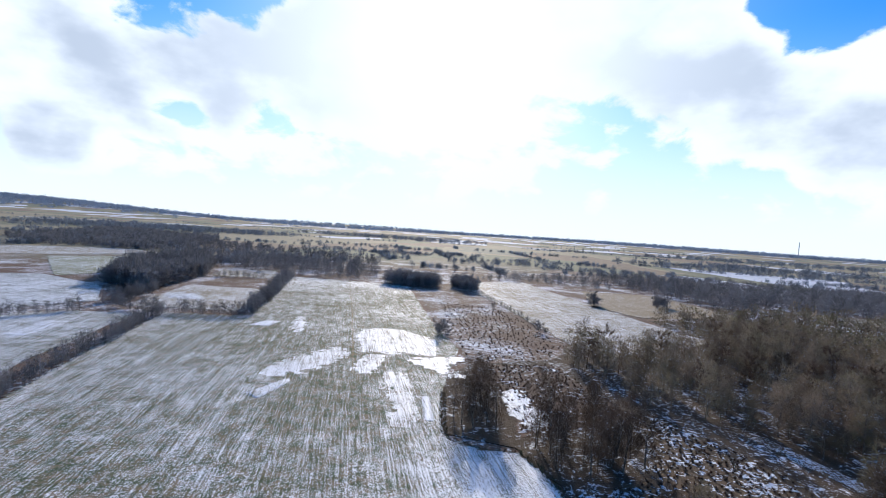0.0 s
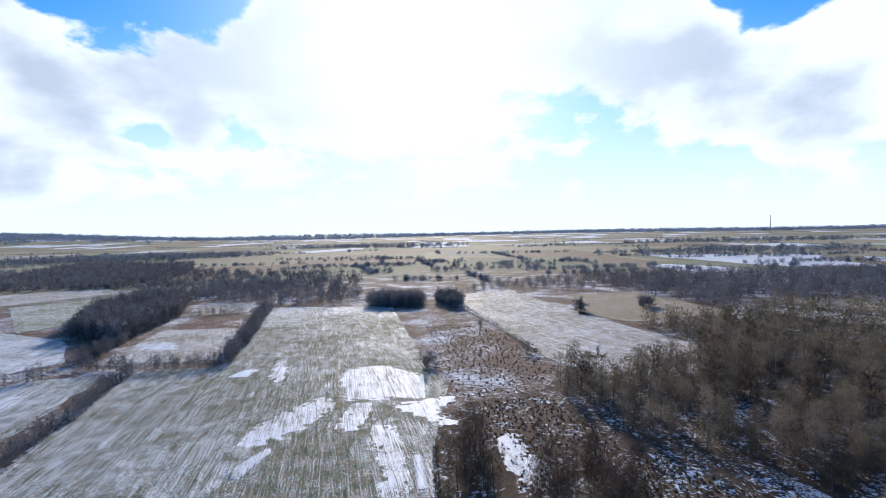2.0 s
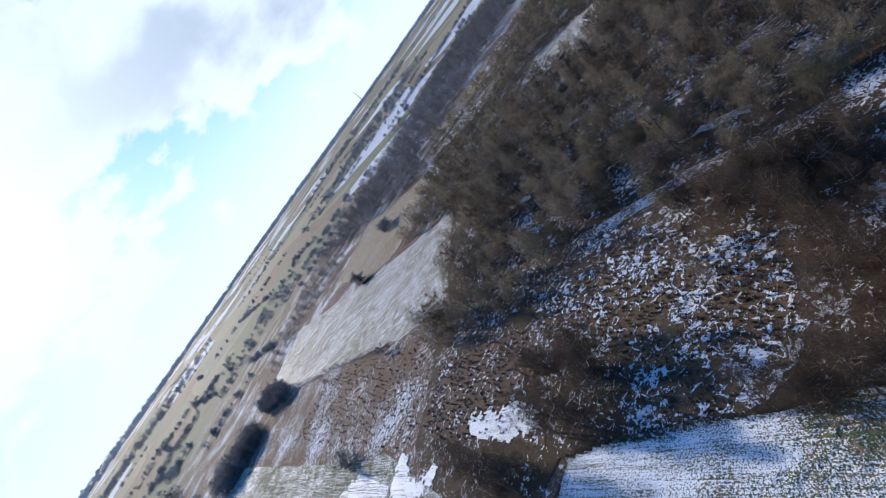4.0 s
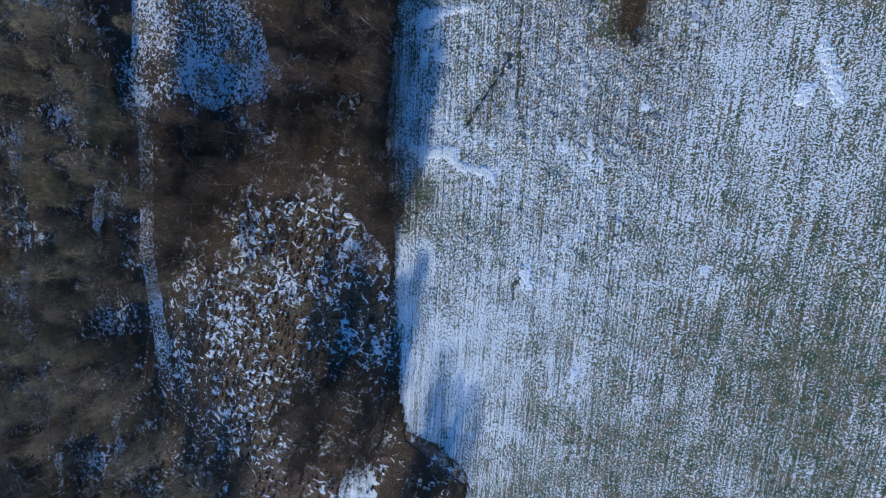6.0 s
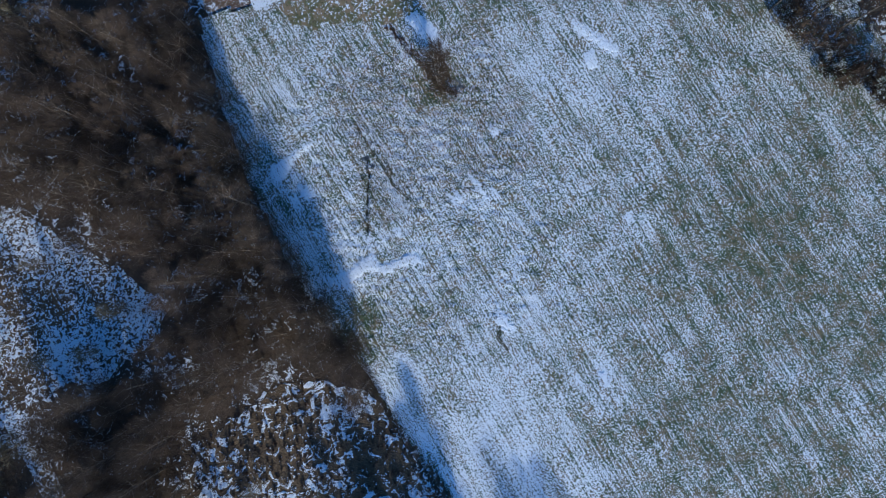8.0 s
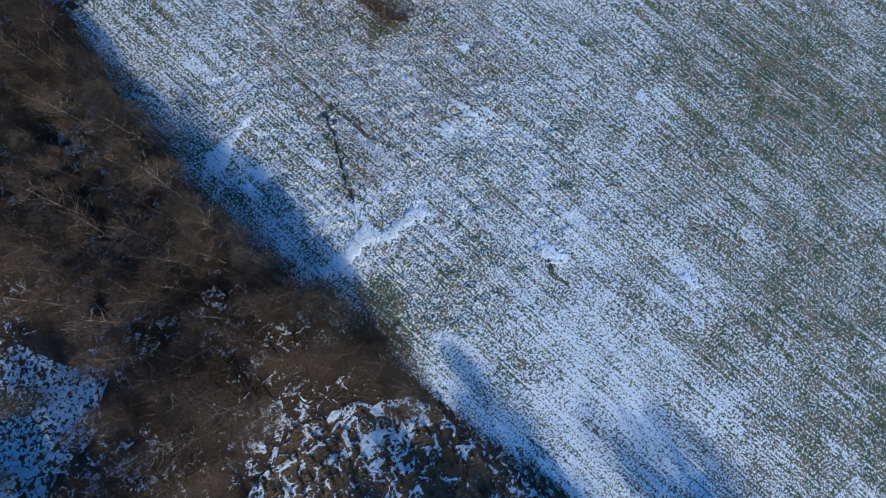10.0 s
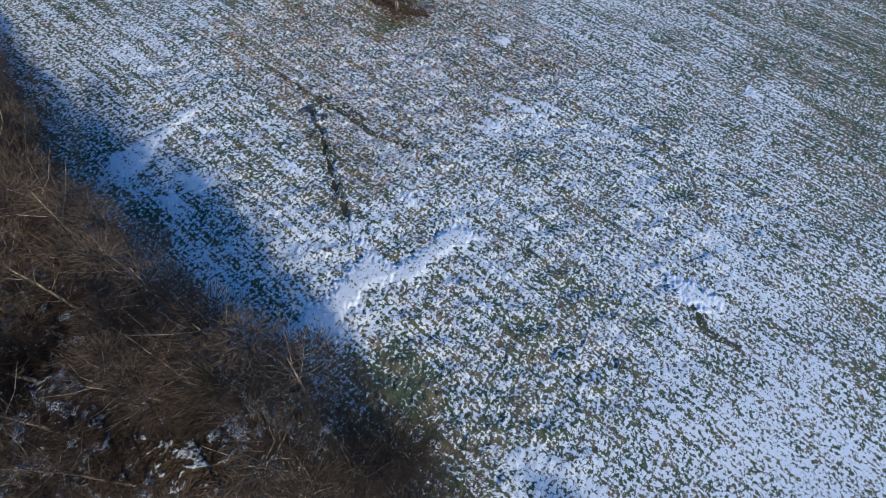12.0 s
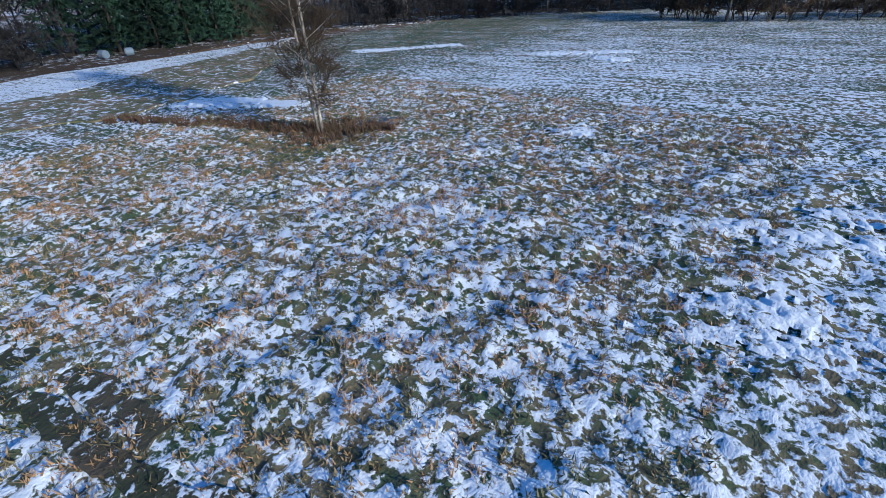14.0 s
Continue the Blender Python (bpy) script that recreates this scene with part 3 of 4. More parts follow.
def waves(x, y, size, seed, count=14):
    """A smooth, uneven field of bumps of about that size, from -1 to 1."""
    r = np.random.default_rng(seed)
    out = np.zeros_like(x)
    for _ in range(count):
        a, k = r.uniform(0, 6.28), r.uniform(0.6, 1.5) * 2 * np.pi / size
        out += np.sin((x * math.cos(a) + y * math.sin(a)) * k + r.uniform(0, 6.28))
    return out / math.sqrt(count) * 1.2


def near_line(points, x, y):
    best = np.full(np.shape(x), 1e9)
    for (ax, ay), (bx, by) in zip(points, points[1:]):
        dx, dy = bx - ax, by - ay
        u = np.clip(((x - ax) * dx + (y - ay) * dy) / (dx * dx + dy * dy), 0, 1)
        best = np.minimum(best, np.hypot(x - ax - u * dx, y - ay - u * dy))
    return best


def meadow_height(x, y):
    lumps = 0.019 * waves(x, y, 0.42, 5) + 0.016 * waves(x, y, 0.27, 6) + 0.03 * waves(x, y, 1.6, 7)
    ditch = near_line(DITCH, x + 0.05 * waves(x, y, 1.3, 8), y)
    fine = np.clip(1 - np.maximum(np.abs(x - 8) - 12, np.abs(y - 15) - 17) / 4.0, 0, 1)
    lumps = lumps * fine + 0.03 * waves(x, y, 7.0, 10)
    return 0.04 + lumps - 0.17 * np.clip(1.0 - ditch / 0.19 - 0.42 * waves(x, y, 1.7, 9), 0, 1)


gz = meadow_height(gx, gy)
idx = np.arange(gx.size).reshape(gx.shape)
mid = inside(MAIN, (gx[:-1, :-1] + gx[1:, 1:]) / 2, (gy[:-1, :-1] + gy[1:, 1:]) / 2)
a, b, c, d = (i[mid] for i in (idx[:-1, :-1], idx[:-1, 1:], idx[1:, 1:], idx[1:, :-1]))
tris = np.concatenate([np.stack([a, b, c], 1), np.stack([a, c, d], 1)])
used = np.unique(tris)
slot = np.zeros(gx.size, np.int32)
slot[used] = np.arange(len(used))
verts = np.stack([gx.ravel(), gy.ravel(), gz.ravel()], 1)[used]
tagged(new("meadow", mesh_of("meadow", verts, slot[tris], "meadow", True)), "mown grass meadow under thin torn snow", "meadow", kind="structure")


def field(poly, z, mat, label, seed, off=0.8):
    return tagged(slab("field", poly, z, mat, 0.5 if off > 1 else 5.0, 0.35 if off > 1 else off, seed, 0.1, None, off > 1), label, "field", "fields", "structure")


def snow_patch(poly, seed, label="thin white snow patch lying on the meadow", flat=None, mat="patch_snow"):
    """Snow draped over the ground, thinning out to nothing along a torn edge."""
    xs, ys = zip(*poly)
    step = 0.07 if max(max(xs) - min(xs), max(ys) - min(ys)) < 13 else 0.35
    px, py = np.meshgrid(np.arange(min(xs) - 0.5, max(xs) + 0.5, step), np.arange(min(ys) - 0.5, max(ys) + 0.5, step))
    tear = 4 * step if step < 0.1 else 3.2 * step
    wx = px + tear * (0.5 * waves(px, py, 9 * step, seed) + 0.45 * waves(px, py, 3.5 * step, seed + 40))
    wy = py + tear * (0.5 * waves(px, py, 9 * step, seed + 80) + 0.45 * waves(px, py, 3.5 * step, seed + 120))
    depth = near_line(poly + poly[:1], wx, wy) * np.where(inside(poly, wx, wy), 1.0, -1.0)
    rise = np.clip(depth / (4 * step), -1, 1)
    pz = (0.04 + 0.03 * waves(px, py, 7.0, 10) if flat is None else flat) + 0.036 + 0.05 * rise
    spot = np.arange(px.size).reshape(px.shape)
    wanted = (depth > -4 * step)
    wanted = wanted[:-1, :-1] & wanted[1:, 1:] & wanted[:-1, 1:] & wanted[1:, :-1]
    a, b, c, d = (q[wanted] for q in (spot[:-1, :-1], spot[:-1, 1:], spot[1:, 1:], spot[1:, :-1]))
    faces = np.concatenate([np.stack([a, b, c], 1), np.stack([a, c, d], 1)])
    used = np.unique(faces)
    slot = np.zeros(px.size, np.int32)
    slot[used] = np.arange(len(used))
    verts = np.stack([px.ravel(), py.ravel(), pz.ravel()], 1)[used]
    return tagged(new("snow_patch", mesh_of("snow_patch", verts, slot[faces], mat, True)), label, "snow", "snow patches")


field([(28, 268), (58, 282), (79, 170), (88, 134), (67, 122), (48, 111.5), (43, 118), (38.5, 130), (33, 169), (24, 215)], 0.02, "pale_field", "triangular pale grass field dusted with snow", 2)
field([(87, 254), (129, 253), (136, 186), (115, 180), (84, 174), (72, 195)], 0.02, "tan_field", "rough tan grass field with snow specks", 3)
field([(164, 219), (195, 222), (236, 190), (198, 177)], 0.02, "tan_field", "tan marsh field between woods", 4)
field([(-94, 138), (-97, 166), (-99, 188), (-70, 187), (-57, 140)], 0.02, "pale_field", "snow-dusted field inside hedges", 5)
field([(-107, 219), (-116, 252), (-89, 263), (-80, 226)], 0.02, "pale_field", "small pale field before the woods", 6)
field([(-150, 60), (-100, 127), (-82, 127), (-76, 95), (-66, 58), (-90, 40)], 0.02, "meadow", "snow-dusted meadow beyond the hedge", 7)
field([(-223, 263), (-207, 280), (-175, 320), (-166, 288), (-147, 208), (-158, 191)], 0.02, "green_field", "greenish field beside a wood", 8)
field([(-250, 150), (-165, 193), (-125, 172), (-104, 142), (-145, 85), (-200, 80)], 0.02, "meadow", "snow-dusted meadow west of the hedges", 20)
field([(-330, 300), (-235, 352), (-195, 330), (-232, 272), (-300, 230)], 0.02, "pale_field", "pale far field beside a copse", 21)
field([(171, 92), (137, 84), (150, 126), (168, 122)], 0.02, "pale_field", "pale field cut into the woods", 9)
field([(56, -12), (66, -7), (82, -4), (96, -20), (80, -46), (58, -30)], 0.02, "pale_field", "pale open field behind the alders", 19)
field([(195, 150), (160, 158), (148, 195), (170, 186)], 0.02, "pale_field", "pale strip field in the woods", 10)
field([(7.0, -13.0), (-12, -20), (-16, -23), (-3, -21.6), (3, -22.6), (8, -20.5), (20, -18), (20, -12)], 0.05, "strip_snow", "snow-covered strip of field before the wood", 11, 0.3)
field([(8.5, -12.8), (-12, -19.6), (-12.5, -16.5), (-6, -11.5), (-1.5, -7.5), (1.5, -5.6), (4.5, -5.0), (9, -6.5), (16, -9), (17, -12)], 0.085, "rough_grass", "tan and olive rough grass beside the snowy strip", 18, 1.1)
tagged(slab("woodland_floor", [(25, -60), (25.5, 8), (23.7, 17), (22, 27), (20.5, 33), (18.6, 46), (16, 54), (14, 59), (4, 62), (4.5, 80), (6, 90), (12, 98), (31, 104), (38, 118), (48, 110),
     (88, 132), (84, 168), (136, 182), (165, 205), (196, 174), (270, 160), (270, -60)], -0.03, "wood_floor", 4.0, 0.8, 12), "leaf litter and sedge with broken snow", "woodland floor", kind="structure")
tagged(slab("woodland_floor", [(-25, -26), (-34, -18.5), (-43, -9), (-51, 0), (-46, 13), (-50, 25), (-60, 40), (-120, 30), (-130, -80), (25, -80), (20, -20), (8, -22)], -0.02, "wood_floor", 4.0, 0.6, 13),
       "litter and dead grass under the trees", "woodland floor", kind="structure")

for poly, seed in ((CLEARING, 15), (GLADE, 16), *((q, 50 + k) for k, q in enumerate(POCKETS)), ([(15, 62), (22, 66), (30, 67), (35, 76), (30, 100), (14, 97), (13, 84), (16, 74)], 17)):
    tagged(slab("sedge_clearing", poly, 0.0, "russet_sedge" if seed == 17 else "marsh" if seed == 15 else "glade_snow", 0.8, 0.5, seed, 0.1, None, True), "brown sedge tussocks standing in snow", "clearing", kind="structure")

track = []
for side in (1, -1):
    pts = []
    for n, (x, y) in enumerate(LANE):
        px, py = LANE[max(n - 1, 0)]
        qx, qy = LANE[min(n + 1, len(LANE) - 1)]
        l = math.hypot(qx - px, qy - py)
        pts.append((x - (qy - py) / l * 1.3 * side, y + (qx - px) / l * 1.3 * side))
    track += pts if side == 1 else pts[::-1]
tagged(slab("forest_track", track, 0.02, "glade_snow", 2.0, 0.25, 14), "snowy forest track between bare trees", "track", kind="structure")

# snow lying in hollows and tracks
snow_patch([(22.5, 20.4), (21.1, 21.0), (20.0, 20.8), (18.0, 20.2), (16.4, 19.9), (15.9, 21.1), (15.1, 21.5), (13.4, 21.3), (11.7, 21.3), (11.0, 22.7), (13.2, 22.4), (14.8, 22.6), (15.7, 22.7), (16.4, 21.8), (17.5, 21.5), (19.2, 22.0), (20.4, 23.2), (20.9, 22.1), (21.9, 21.4)], 1)
for k, poly in enumerate(([(16.2, 18.3), (15.95, 18.9), (16.0, 19.6), (16.35, 19.5)], [(16.15, 17.6), (15.8, 18.0), (15.85, 18.6), (16.3, 18.2)], [(12.9, 17.8), (12.2, 18.4), (12.5, 19.1), (12.9, 18.5)], [(4.9, 16.1), (4.1, 17.3), (4.5, 17.8), (5.1, 17.1)],
                          [(0.7, 17.3), (0.2, 18.1), (0.1, 19.1), (0.6, 18.6)], [(16.9, 11.6), (16.3, 12.2), (16.3, 13.3), (16.8, 13.1)], [(21.8, 9.4), (20.7, 9.8), (20.3, 11.1), (21.5, 11.2)], [(23.1, 10.2), (22.5, 10.4), (22.3, 12.4), (22.9, 11.9)])):
    snow_patch(poly, 80 + k)
snow_patch([(4.8, 30.6), (4.2, 31.6), (3.7, 33.6), (4.8, 33.4), (5.3, 32.2)], 2)
for k, poly in enumerate(([(-36.0, 121.7), (-39.1, 137.1), (-34.5, 125.9), (-33.3, 116.9)], [(-29.9, 83.4), (-28.7, 91.1), (-20.0, 104.5), (-16.8, 100.2), (-21.2, 88.7), (-27.8, 82.2)], [(-28.5, 73), (-24.5, 81), (-23.5, 80), (-26.0, 71)], [(-91, 156), (-78, 155), (-86, 166), (-95, 165)],
                          [(-88, 99), (-90, 113), (-94, 113), (-92, 100)], [(-14, 88), (-12, 99), (-9, 100), (-10.5, 87)])):
    snow_patch(poly, 90 + k, "thin patch of white snow across the meadow", mat="torn_snow")
snow_patch([(-18, 124), (-9, 127.5), (1.9, 117.5), (2.5, 102), (-4, 103.5), (-14, 102.5)], 3, "broad patch of white snow across the meadow", mat="torn_snow")
snow_patch([(-7, 88), (-3.7, 86), (-1.4, 76), (-0.6, 64), (-2.8, 64), (-4.0, 74)], 4, "broad patch of white snow across the meadow", mat="torn_snow")
snow_patch([(0.5, 76), (1.5, 76), (2.4, 66), (1.2, 66)], 5)
snow_patch([(-15.9, 6.2), (-14.9, 6.4), (-14.6, 8.0), (-15.8, 8.4)], 6)
snow_patch([(-13.3, 25.4), (-12.4, 25.6), (-12.5, 26.5), (-13.3, 26.4)], 7)
snow_patch([(-4.2, 41.2), (-3.3, 41.5), (-3.4, 42.9), (-4.5, 43.1)], 8)
snow_patch([(5.8, 16.0), (5.45, 16.3), (5.15, 17.1), (4.8, 18.4), (5.05, 18.2), (5.5, 16.9)], 9)
snow_patch([(2.5, 15.0), (1.9, 16.2), (1.25, 18.6), (1.6, 18.6), (2.05, 17.1)], 18)
snow_patch([(-1.4, 10.4), (-1.6, 11.6), (-2.5, 11.8), (-2.3, 10.6)], 10)
snow_patch([(-12.0, -10.4), (-11.6, -9.0), (-16.6, -4.0), (-17.2, -5.0)], 11)
snow_patch([(-18.6, 6.9), (-15.2, 2.2), (-14.8, 3.0), (-18.2, 8.0)], 12)
snow_patch([(3.2, -5.0), (2.2, -2.6), (0.7, 0.4), (-0.4, 0.2), (0.6, -3.0), (2.0, -5.4)], 13)
snow_patch([(21, 69.8), (18.2, 64.6), (15.1, 72.7), (15.4, 81), (17.4, 82), (18.6, 74)], 14, "snow lying in a gap of brown sedge", flat=0.03)
snow_patch([(-3, 97.2), (8.0, 101.6), (9.0, 100.6), (2.8, 94.0), (7.6, 88.0), (6.6, 87.4), (1.4, 93.4)], 15)
snow_patch([(25.2, 7.6), (23.9, 6.1), (22.2, 5.8), (21.1, 5.5), (19.1, 4.9), (18.2, 5.2), (20.7, 6.1), (22.0, 7.0), (23.4, 8.0)], 16)
snow_patch([(-48, 122), (-46, 128), (-42, 128), (-43, 122)], 17)

# ------------------------------------------------------------------ woods
grey = ("grey_bark", "brown_twigs")
ALDER_KINDS = [tree_thing("alder_tree", a, grey, "bare brown alder with a fine twiggy crown", "tree", "alders of the wood edge") for a in ALDERS]
SHRUB_KINDS = [tree_thing("willow_shrub", a, ("grey_bark", "olive_twigs"), "bare olive-brown willow with a soft rounded crown", "shrub", "willow shrubs") for a in SHRUBS]

edge = [(27, -16), (27.0, 2), (27.0, 8), (25.6, 17), (25, 22), (23.8, 27), (21.6, 32), (28, 29), (36, 30), (44, 33), (46, 41), (52, 47), (56, 40), (58, 28), (57, 24), (50, 24), (41, 23.5), (39, 17), (45, 8), (54, 0), (56, -9), (54, -16)]
clump_a = [(9.5 + 4.4 * math.cos(k * 0.524), 71 + 10.0 * math.sin(k * 0.524)) for k in range(12)]
clump_b = [(18.5, 50.5), (24, 52), (30, 55), (30.5, 64), (25, 66), (16, 61)]
plant(ALDER_KINDS, scatter(edge, 2.8, 1, [GLADE], [(LANE, 3.8)]) + scatter(clump_a, 3.0, 2) + scatter(clump_b, 2.7, 3) + row_spots([(27, -12), (27, 8), (26.2, 14), (24.9, 19), (24, 22.5), (22, 26.5), (21.2, 30), (22.5, 32)], 0.8, 2.3, 31) + [(21.4, 33.4), (22.2, 28.6), (22.8, 25.6), (23.6, 23.0), (24.8, 20.2)], 4, (0.72, 1.08))
plant(SHRUB_KINDS, scatter([(60, -4), (60, 20), (50, 40), (50, 70), (58, 80), (78, 70), (80, -4)], 3.5, 5, [GLADE, CLEARING, *POCKETS], [(LANE, 3.4)]), 6, (0.7, 1.4))

plant(SHRUB_KINDS, [(39, 42), (41.5, 44.5), (37, 40), (43, 41), (30, 44), (60.5, 15), (56, 18.5), (62.5, 3), (50, 19.5), (45.5, 16), (57, 1), (52.5, 8), (61.5, 9)], 66, (0.55, 0.8))

forest = [(27, -60), (27, -17), (55, -17), (57, -9), (66, -5), (80, -3), (78, 70), (58, 80), (50, 71), (45, 76), (38, 80), (32, 102), (39, 117), (48, 109), (88, 131), (85, 168), (136, 180), (165, 202),
          (196, 172), (268, 158), (268, -60)]
gaps = [[(56, -12), (66, -7), (82, -4), (96, -20), (80, -46), (58, -30)], GLADE, [(171, 92), (137, 84), (150, 126), (168, 122)], [(195, 150), (160, 158), (148, 195), (170, 186)]]
spots = scatter(forest, 3.8, 7, gaps + POCKETS, [(LANE, 3.0)])
near_spots = [p for p in spots if math.hypot(p[0] - 5, p[1] - 20) < 150]
far_spots = [p for p in spots if math.hypot(p[0] - 5, p[1] - 20) >= 150][::2]
pick = random.Random(8)
# the scrub stands in uneven rows along the track
row_way = Vector((-0.127, 0.992))
rows = []
for k in range(-14, 40):
    for j in range(-40, 60):
        if k % 4 == 0 and pick.random() < 0.75:
            continue
        x = 60.5 + k * 3.3 + row_way.x * j * 2.9 + pick.gauss(0, 0.5)
        y = 12.0 + row_way.y * j * 2.9 + pick.gauss(0, 0.9)
        rows.append((x, y))
rows = [p for p in rows if math.hypot(p[0] - 5, p[1] - 20) < 150 and bool(inside(forest, *p)) and not any(bool(inside(q, *p)) for q in gaps + POCKETS) and near_line(LANE, *p) > 2.4]
woods("willow_scrub", [p for p in rows if pick.random() < 0.86], SCRUB, "olive_twigs", "dense olive-brown leafless willow scrub in rows", "woodland", 9, (0.7, 1.2))
woods("alder_wood", [p for p in near_spots if pick.random() < 0.15], LEAN_TREES, "brown_twigs", "bare brown alders standing over scrub", "woodland", 10, (0.65, 0.95))
FAR_SHRUBS = [fuzzy_tree(80 + k, 6.0, 2.7, 130, 0.30, 1.1, 0.05) for k in range(4)]
woods("far_wood", far_spots, FAR_SHRUBS, "olive_twigs", "distant bare brown wood", "woodland", 11, (0.8, 1.2))

# hedges and copses
HEDGES = [
    ([(-51, 20), (-58, 45), (-66, 80), (-70, 100), (-77, 131)], 3.0, 0.62), ([(-95, 136), (-77, 131.5), (-53, 133)], 3.4, 0.66), ([(-54, 134), (-58, 158), (-65, 191), (-74, 236)], 4.5, 0.72),
    ([(-97, 128), (-140, 70)], 3.0, 0.6), ([(24, 214), (31, 176), (36, 140)], 0.8, 0.3), ([(-98, 140), (-104, 168), (-120, 200)], 6.0, 0.6), ([(-120, 200), (-112, 218), (-82, 224)], 3.0, 0.5)]
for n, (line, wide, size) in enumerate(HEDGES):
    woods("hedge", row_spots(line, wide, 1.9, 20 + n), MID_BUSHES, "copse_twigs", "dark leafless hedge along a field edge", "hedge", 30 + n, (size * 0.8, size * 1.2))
COPSES = [
    ([(-128, 176), (-160, 239), (-158, 283), (-129, 268), (-108, 215), (-104, 168)], 1.1), ([(-75, 240), (-120, 262), (-160, 300), (-100, 330), (-40, 300), (-28, 268), (-42, 240)], 1.0),
    ([(-24, 232), (-16, 226), (2, 226), (6, 240), (-10, 250), (-24, 246)], 1.05), ([(10, 238), (20, 216), (24, 224), (24, 250), (14, 258)], 0.9),
    ([(24, 275), (58, 286), (110, 262), (117, 342), (60, 320)], 0.7), ([(126, 267), (140, 190), (165, 216), (222, 200), (420, 190), (420, 300), (366, 328), (246, 333), (117, 342)], 1.15),
    ([(104, 203), (112, 205), (112, 212), (106, 212)], 0.8), ([(71, 198), (76, 198), (77, 205), (72, 204)], 0.8), ([(3.5, 120), (6.5, 122), (6, 129), (3.5, 128)], 0.6), ([(34, 131), (37, 133), (36, 138), (33.5, 137)], 0.5),
    ([(25.5, 175), (28, 176), (28, 181), (25.5, 181)], 0.5), ([(-300, 120), (-330, 200), (-350, 260), (-420, 220), (-400, 120)], 0.8)]
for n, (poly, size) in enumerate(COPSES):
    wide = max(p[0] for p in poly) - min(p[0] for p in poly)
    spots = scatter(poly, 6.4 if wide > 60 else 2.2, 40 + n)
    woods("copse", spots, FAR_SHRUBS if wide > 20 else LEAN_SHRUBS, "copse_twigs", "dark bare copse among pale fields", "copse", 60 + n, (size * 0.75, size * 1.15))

# far hedgerows and woods out to the skyline, aerial haze put into their colours
r = random.Random(77)
tufts = [fuzzy_tree(90 + k, 6.0, 3.6, 54, 1.0, 2.2, 0.02) for k in range(5)]
far = []
for k in range(170):
    d, a = math.exp(r.uniform(math.log(330), math.log(4300))), r.uniform(-1.15, 1.25)
    x, y = math.sin(a) * d, math.cos(a) * d
    turn = r.choice((0.0, 0.1, 0.2, 0.1, 1.7)) + r.uniform(-0.15, 0.15)
    length, wide = r.uniform(30, 230) * (d / 700) ** 0.75, r.uniform(2, 6) * (d / 500) ** 0.9
    for j in range(int(4 + length / 4.2 * (700 / d) ** 0.7)):
        u, o = r.uniform(-1, 1) * length / 2, r.uniform(-1, 1) * wide / 2
        far.append((x + math.cos(turn) * u - math.sin(turn) * o, y + math.sin(turn) * u + math.cos(turn) * o))
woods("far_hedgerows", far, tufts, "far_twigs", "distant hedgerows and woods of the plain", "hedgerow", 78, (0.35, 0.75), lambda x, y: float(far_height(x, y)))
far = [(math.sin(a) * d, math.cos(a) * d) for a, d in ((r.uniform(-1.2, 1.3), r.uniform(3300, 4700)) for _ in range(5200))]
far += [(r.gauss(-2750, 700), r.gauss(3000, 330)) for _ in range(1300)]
woods("skyline_forest", far, tufts, "skyline_twigs", "forest along the skyline, aerial haze in its bluish colour", "forest", 79, (1.8, 3.6), lambda x, y: float(far_height(x, y)) - 2)

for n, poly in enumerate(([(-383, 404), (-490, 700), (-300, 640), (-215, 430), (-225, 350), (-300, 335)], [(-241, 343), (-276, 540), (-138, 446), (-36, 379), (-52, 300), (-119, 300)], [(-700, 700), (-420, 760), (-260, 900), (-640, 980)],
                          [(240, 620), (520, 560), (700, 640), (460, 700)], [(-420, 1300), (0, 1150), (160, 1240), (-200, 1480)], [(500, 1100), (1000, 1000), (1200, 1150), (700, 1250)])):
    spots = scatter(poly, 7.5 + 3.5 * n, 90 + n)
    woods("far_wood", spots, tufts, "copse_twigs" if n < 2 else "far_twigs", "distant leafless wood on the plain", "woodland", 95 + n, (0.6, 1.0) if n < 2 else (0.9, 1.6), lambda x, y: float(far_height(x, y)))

# ------------------------------------------------------------------ trees behind the meadow
back = [(-24, -27), (-34, -20.5), (-43, -11), (-53, -1), (-48, 15), (-58, 30), (-80, 10), (-64, -30), (-40, -48)]
TALL = [bare_tree(110 + k, 12.5 + k, 2.8, 22, 4, 9, 1.0, 0.07, 0.08, trunk_r=0.13, cheap=True) for k in range(3)]
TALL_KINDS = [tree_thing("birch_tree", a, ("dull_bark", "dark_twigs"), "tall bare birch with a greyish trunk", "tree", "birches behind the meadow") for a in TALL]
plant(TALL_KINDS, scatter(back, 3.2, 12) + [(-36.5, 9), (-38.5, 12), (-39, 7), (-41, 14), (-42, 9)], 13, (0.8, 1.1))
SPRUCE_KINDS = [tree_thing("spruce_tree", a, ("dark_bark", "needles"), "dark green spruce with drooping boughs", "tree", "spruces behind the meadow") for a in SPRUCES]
plant(SPRUCE_KINDS, [(-4, -30.5), (-6.8, -29.6), (-9.4, -29.2), (-12, -29), (-14.6, -29.4), (-5.4, -33), (-8.2, -32.6), (-11, -32.4), (-14, -33), (-17, -31), (-1.6, -34), (-19, -35), (-20, -31)], 14, (0.8, 1.1))
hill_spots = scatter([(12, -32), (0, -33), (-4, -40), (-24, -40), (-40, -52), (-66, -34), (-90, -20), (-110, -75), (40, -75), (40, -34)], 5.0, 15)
woods("hillside_wood", hill_spots, LEAN_TREES, "dark_twigs", "bare wood behind the snowy strip, shade in its dark colour", "woodland", 16, (0.9, 1.4))
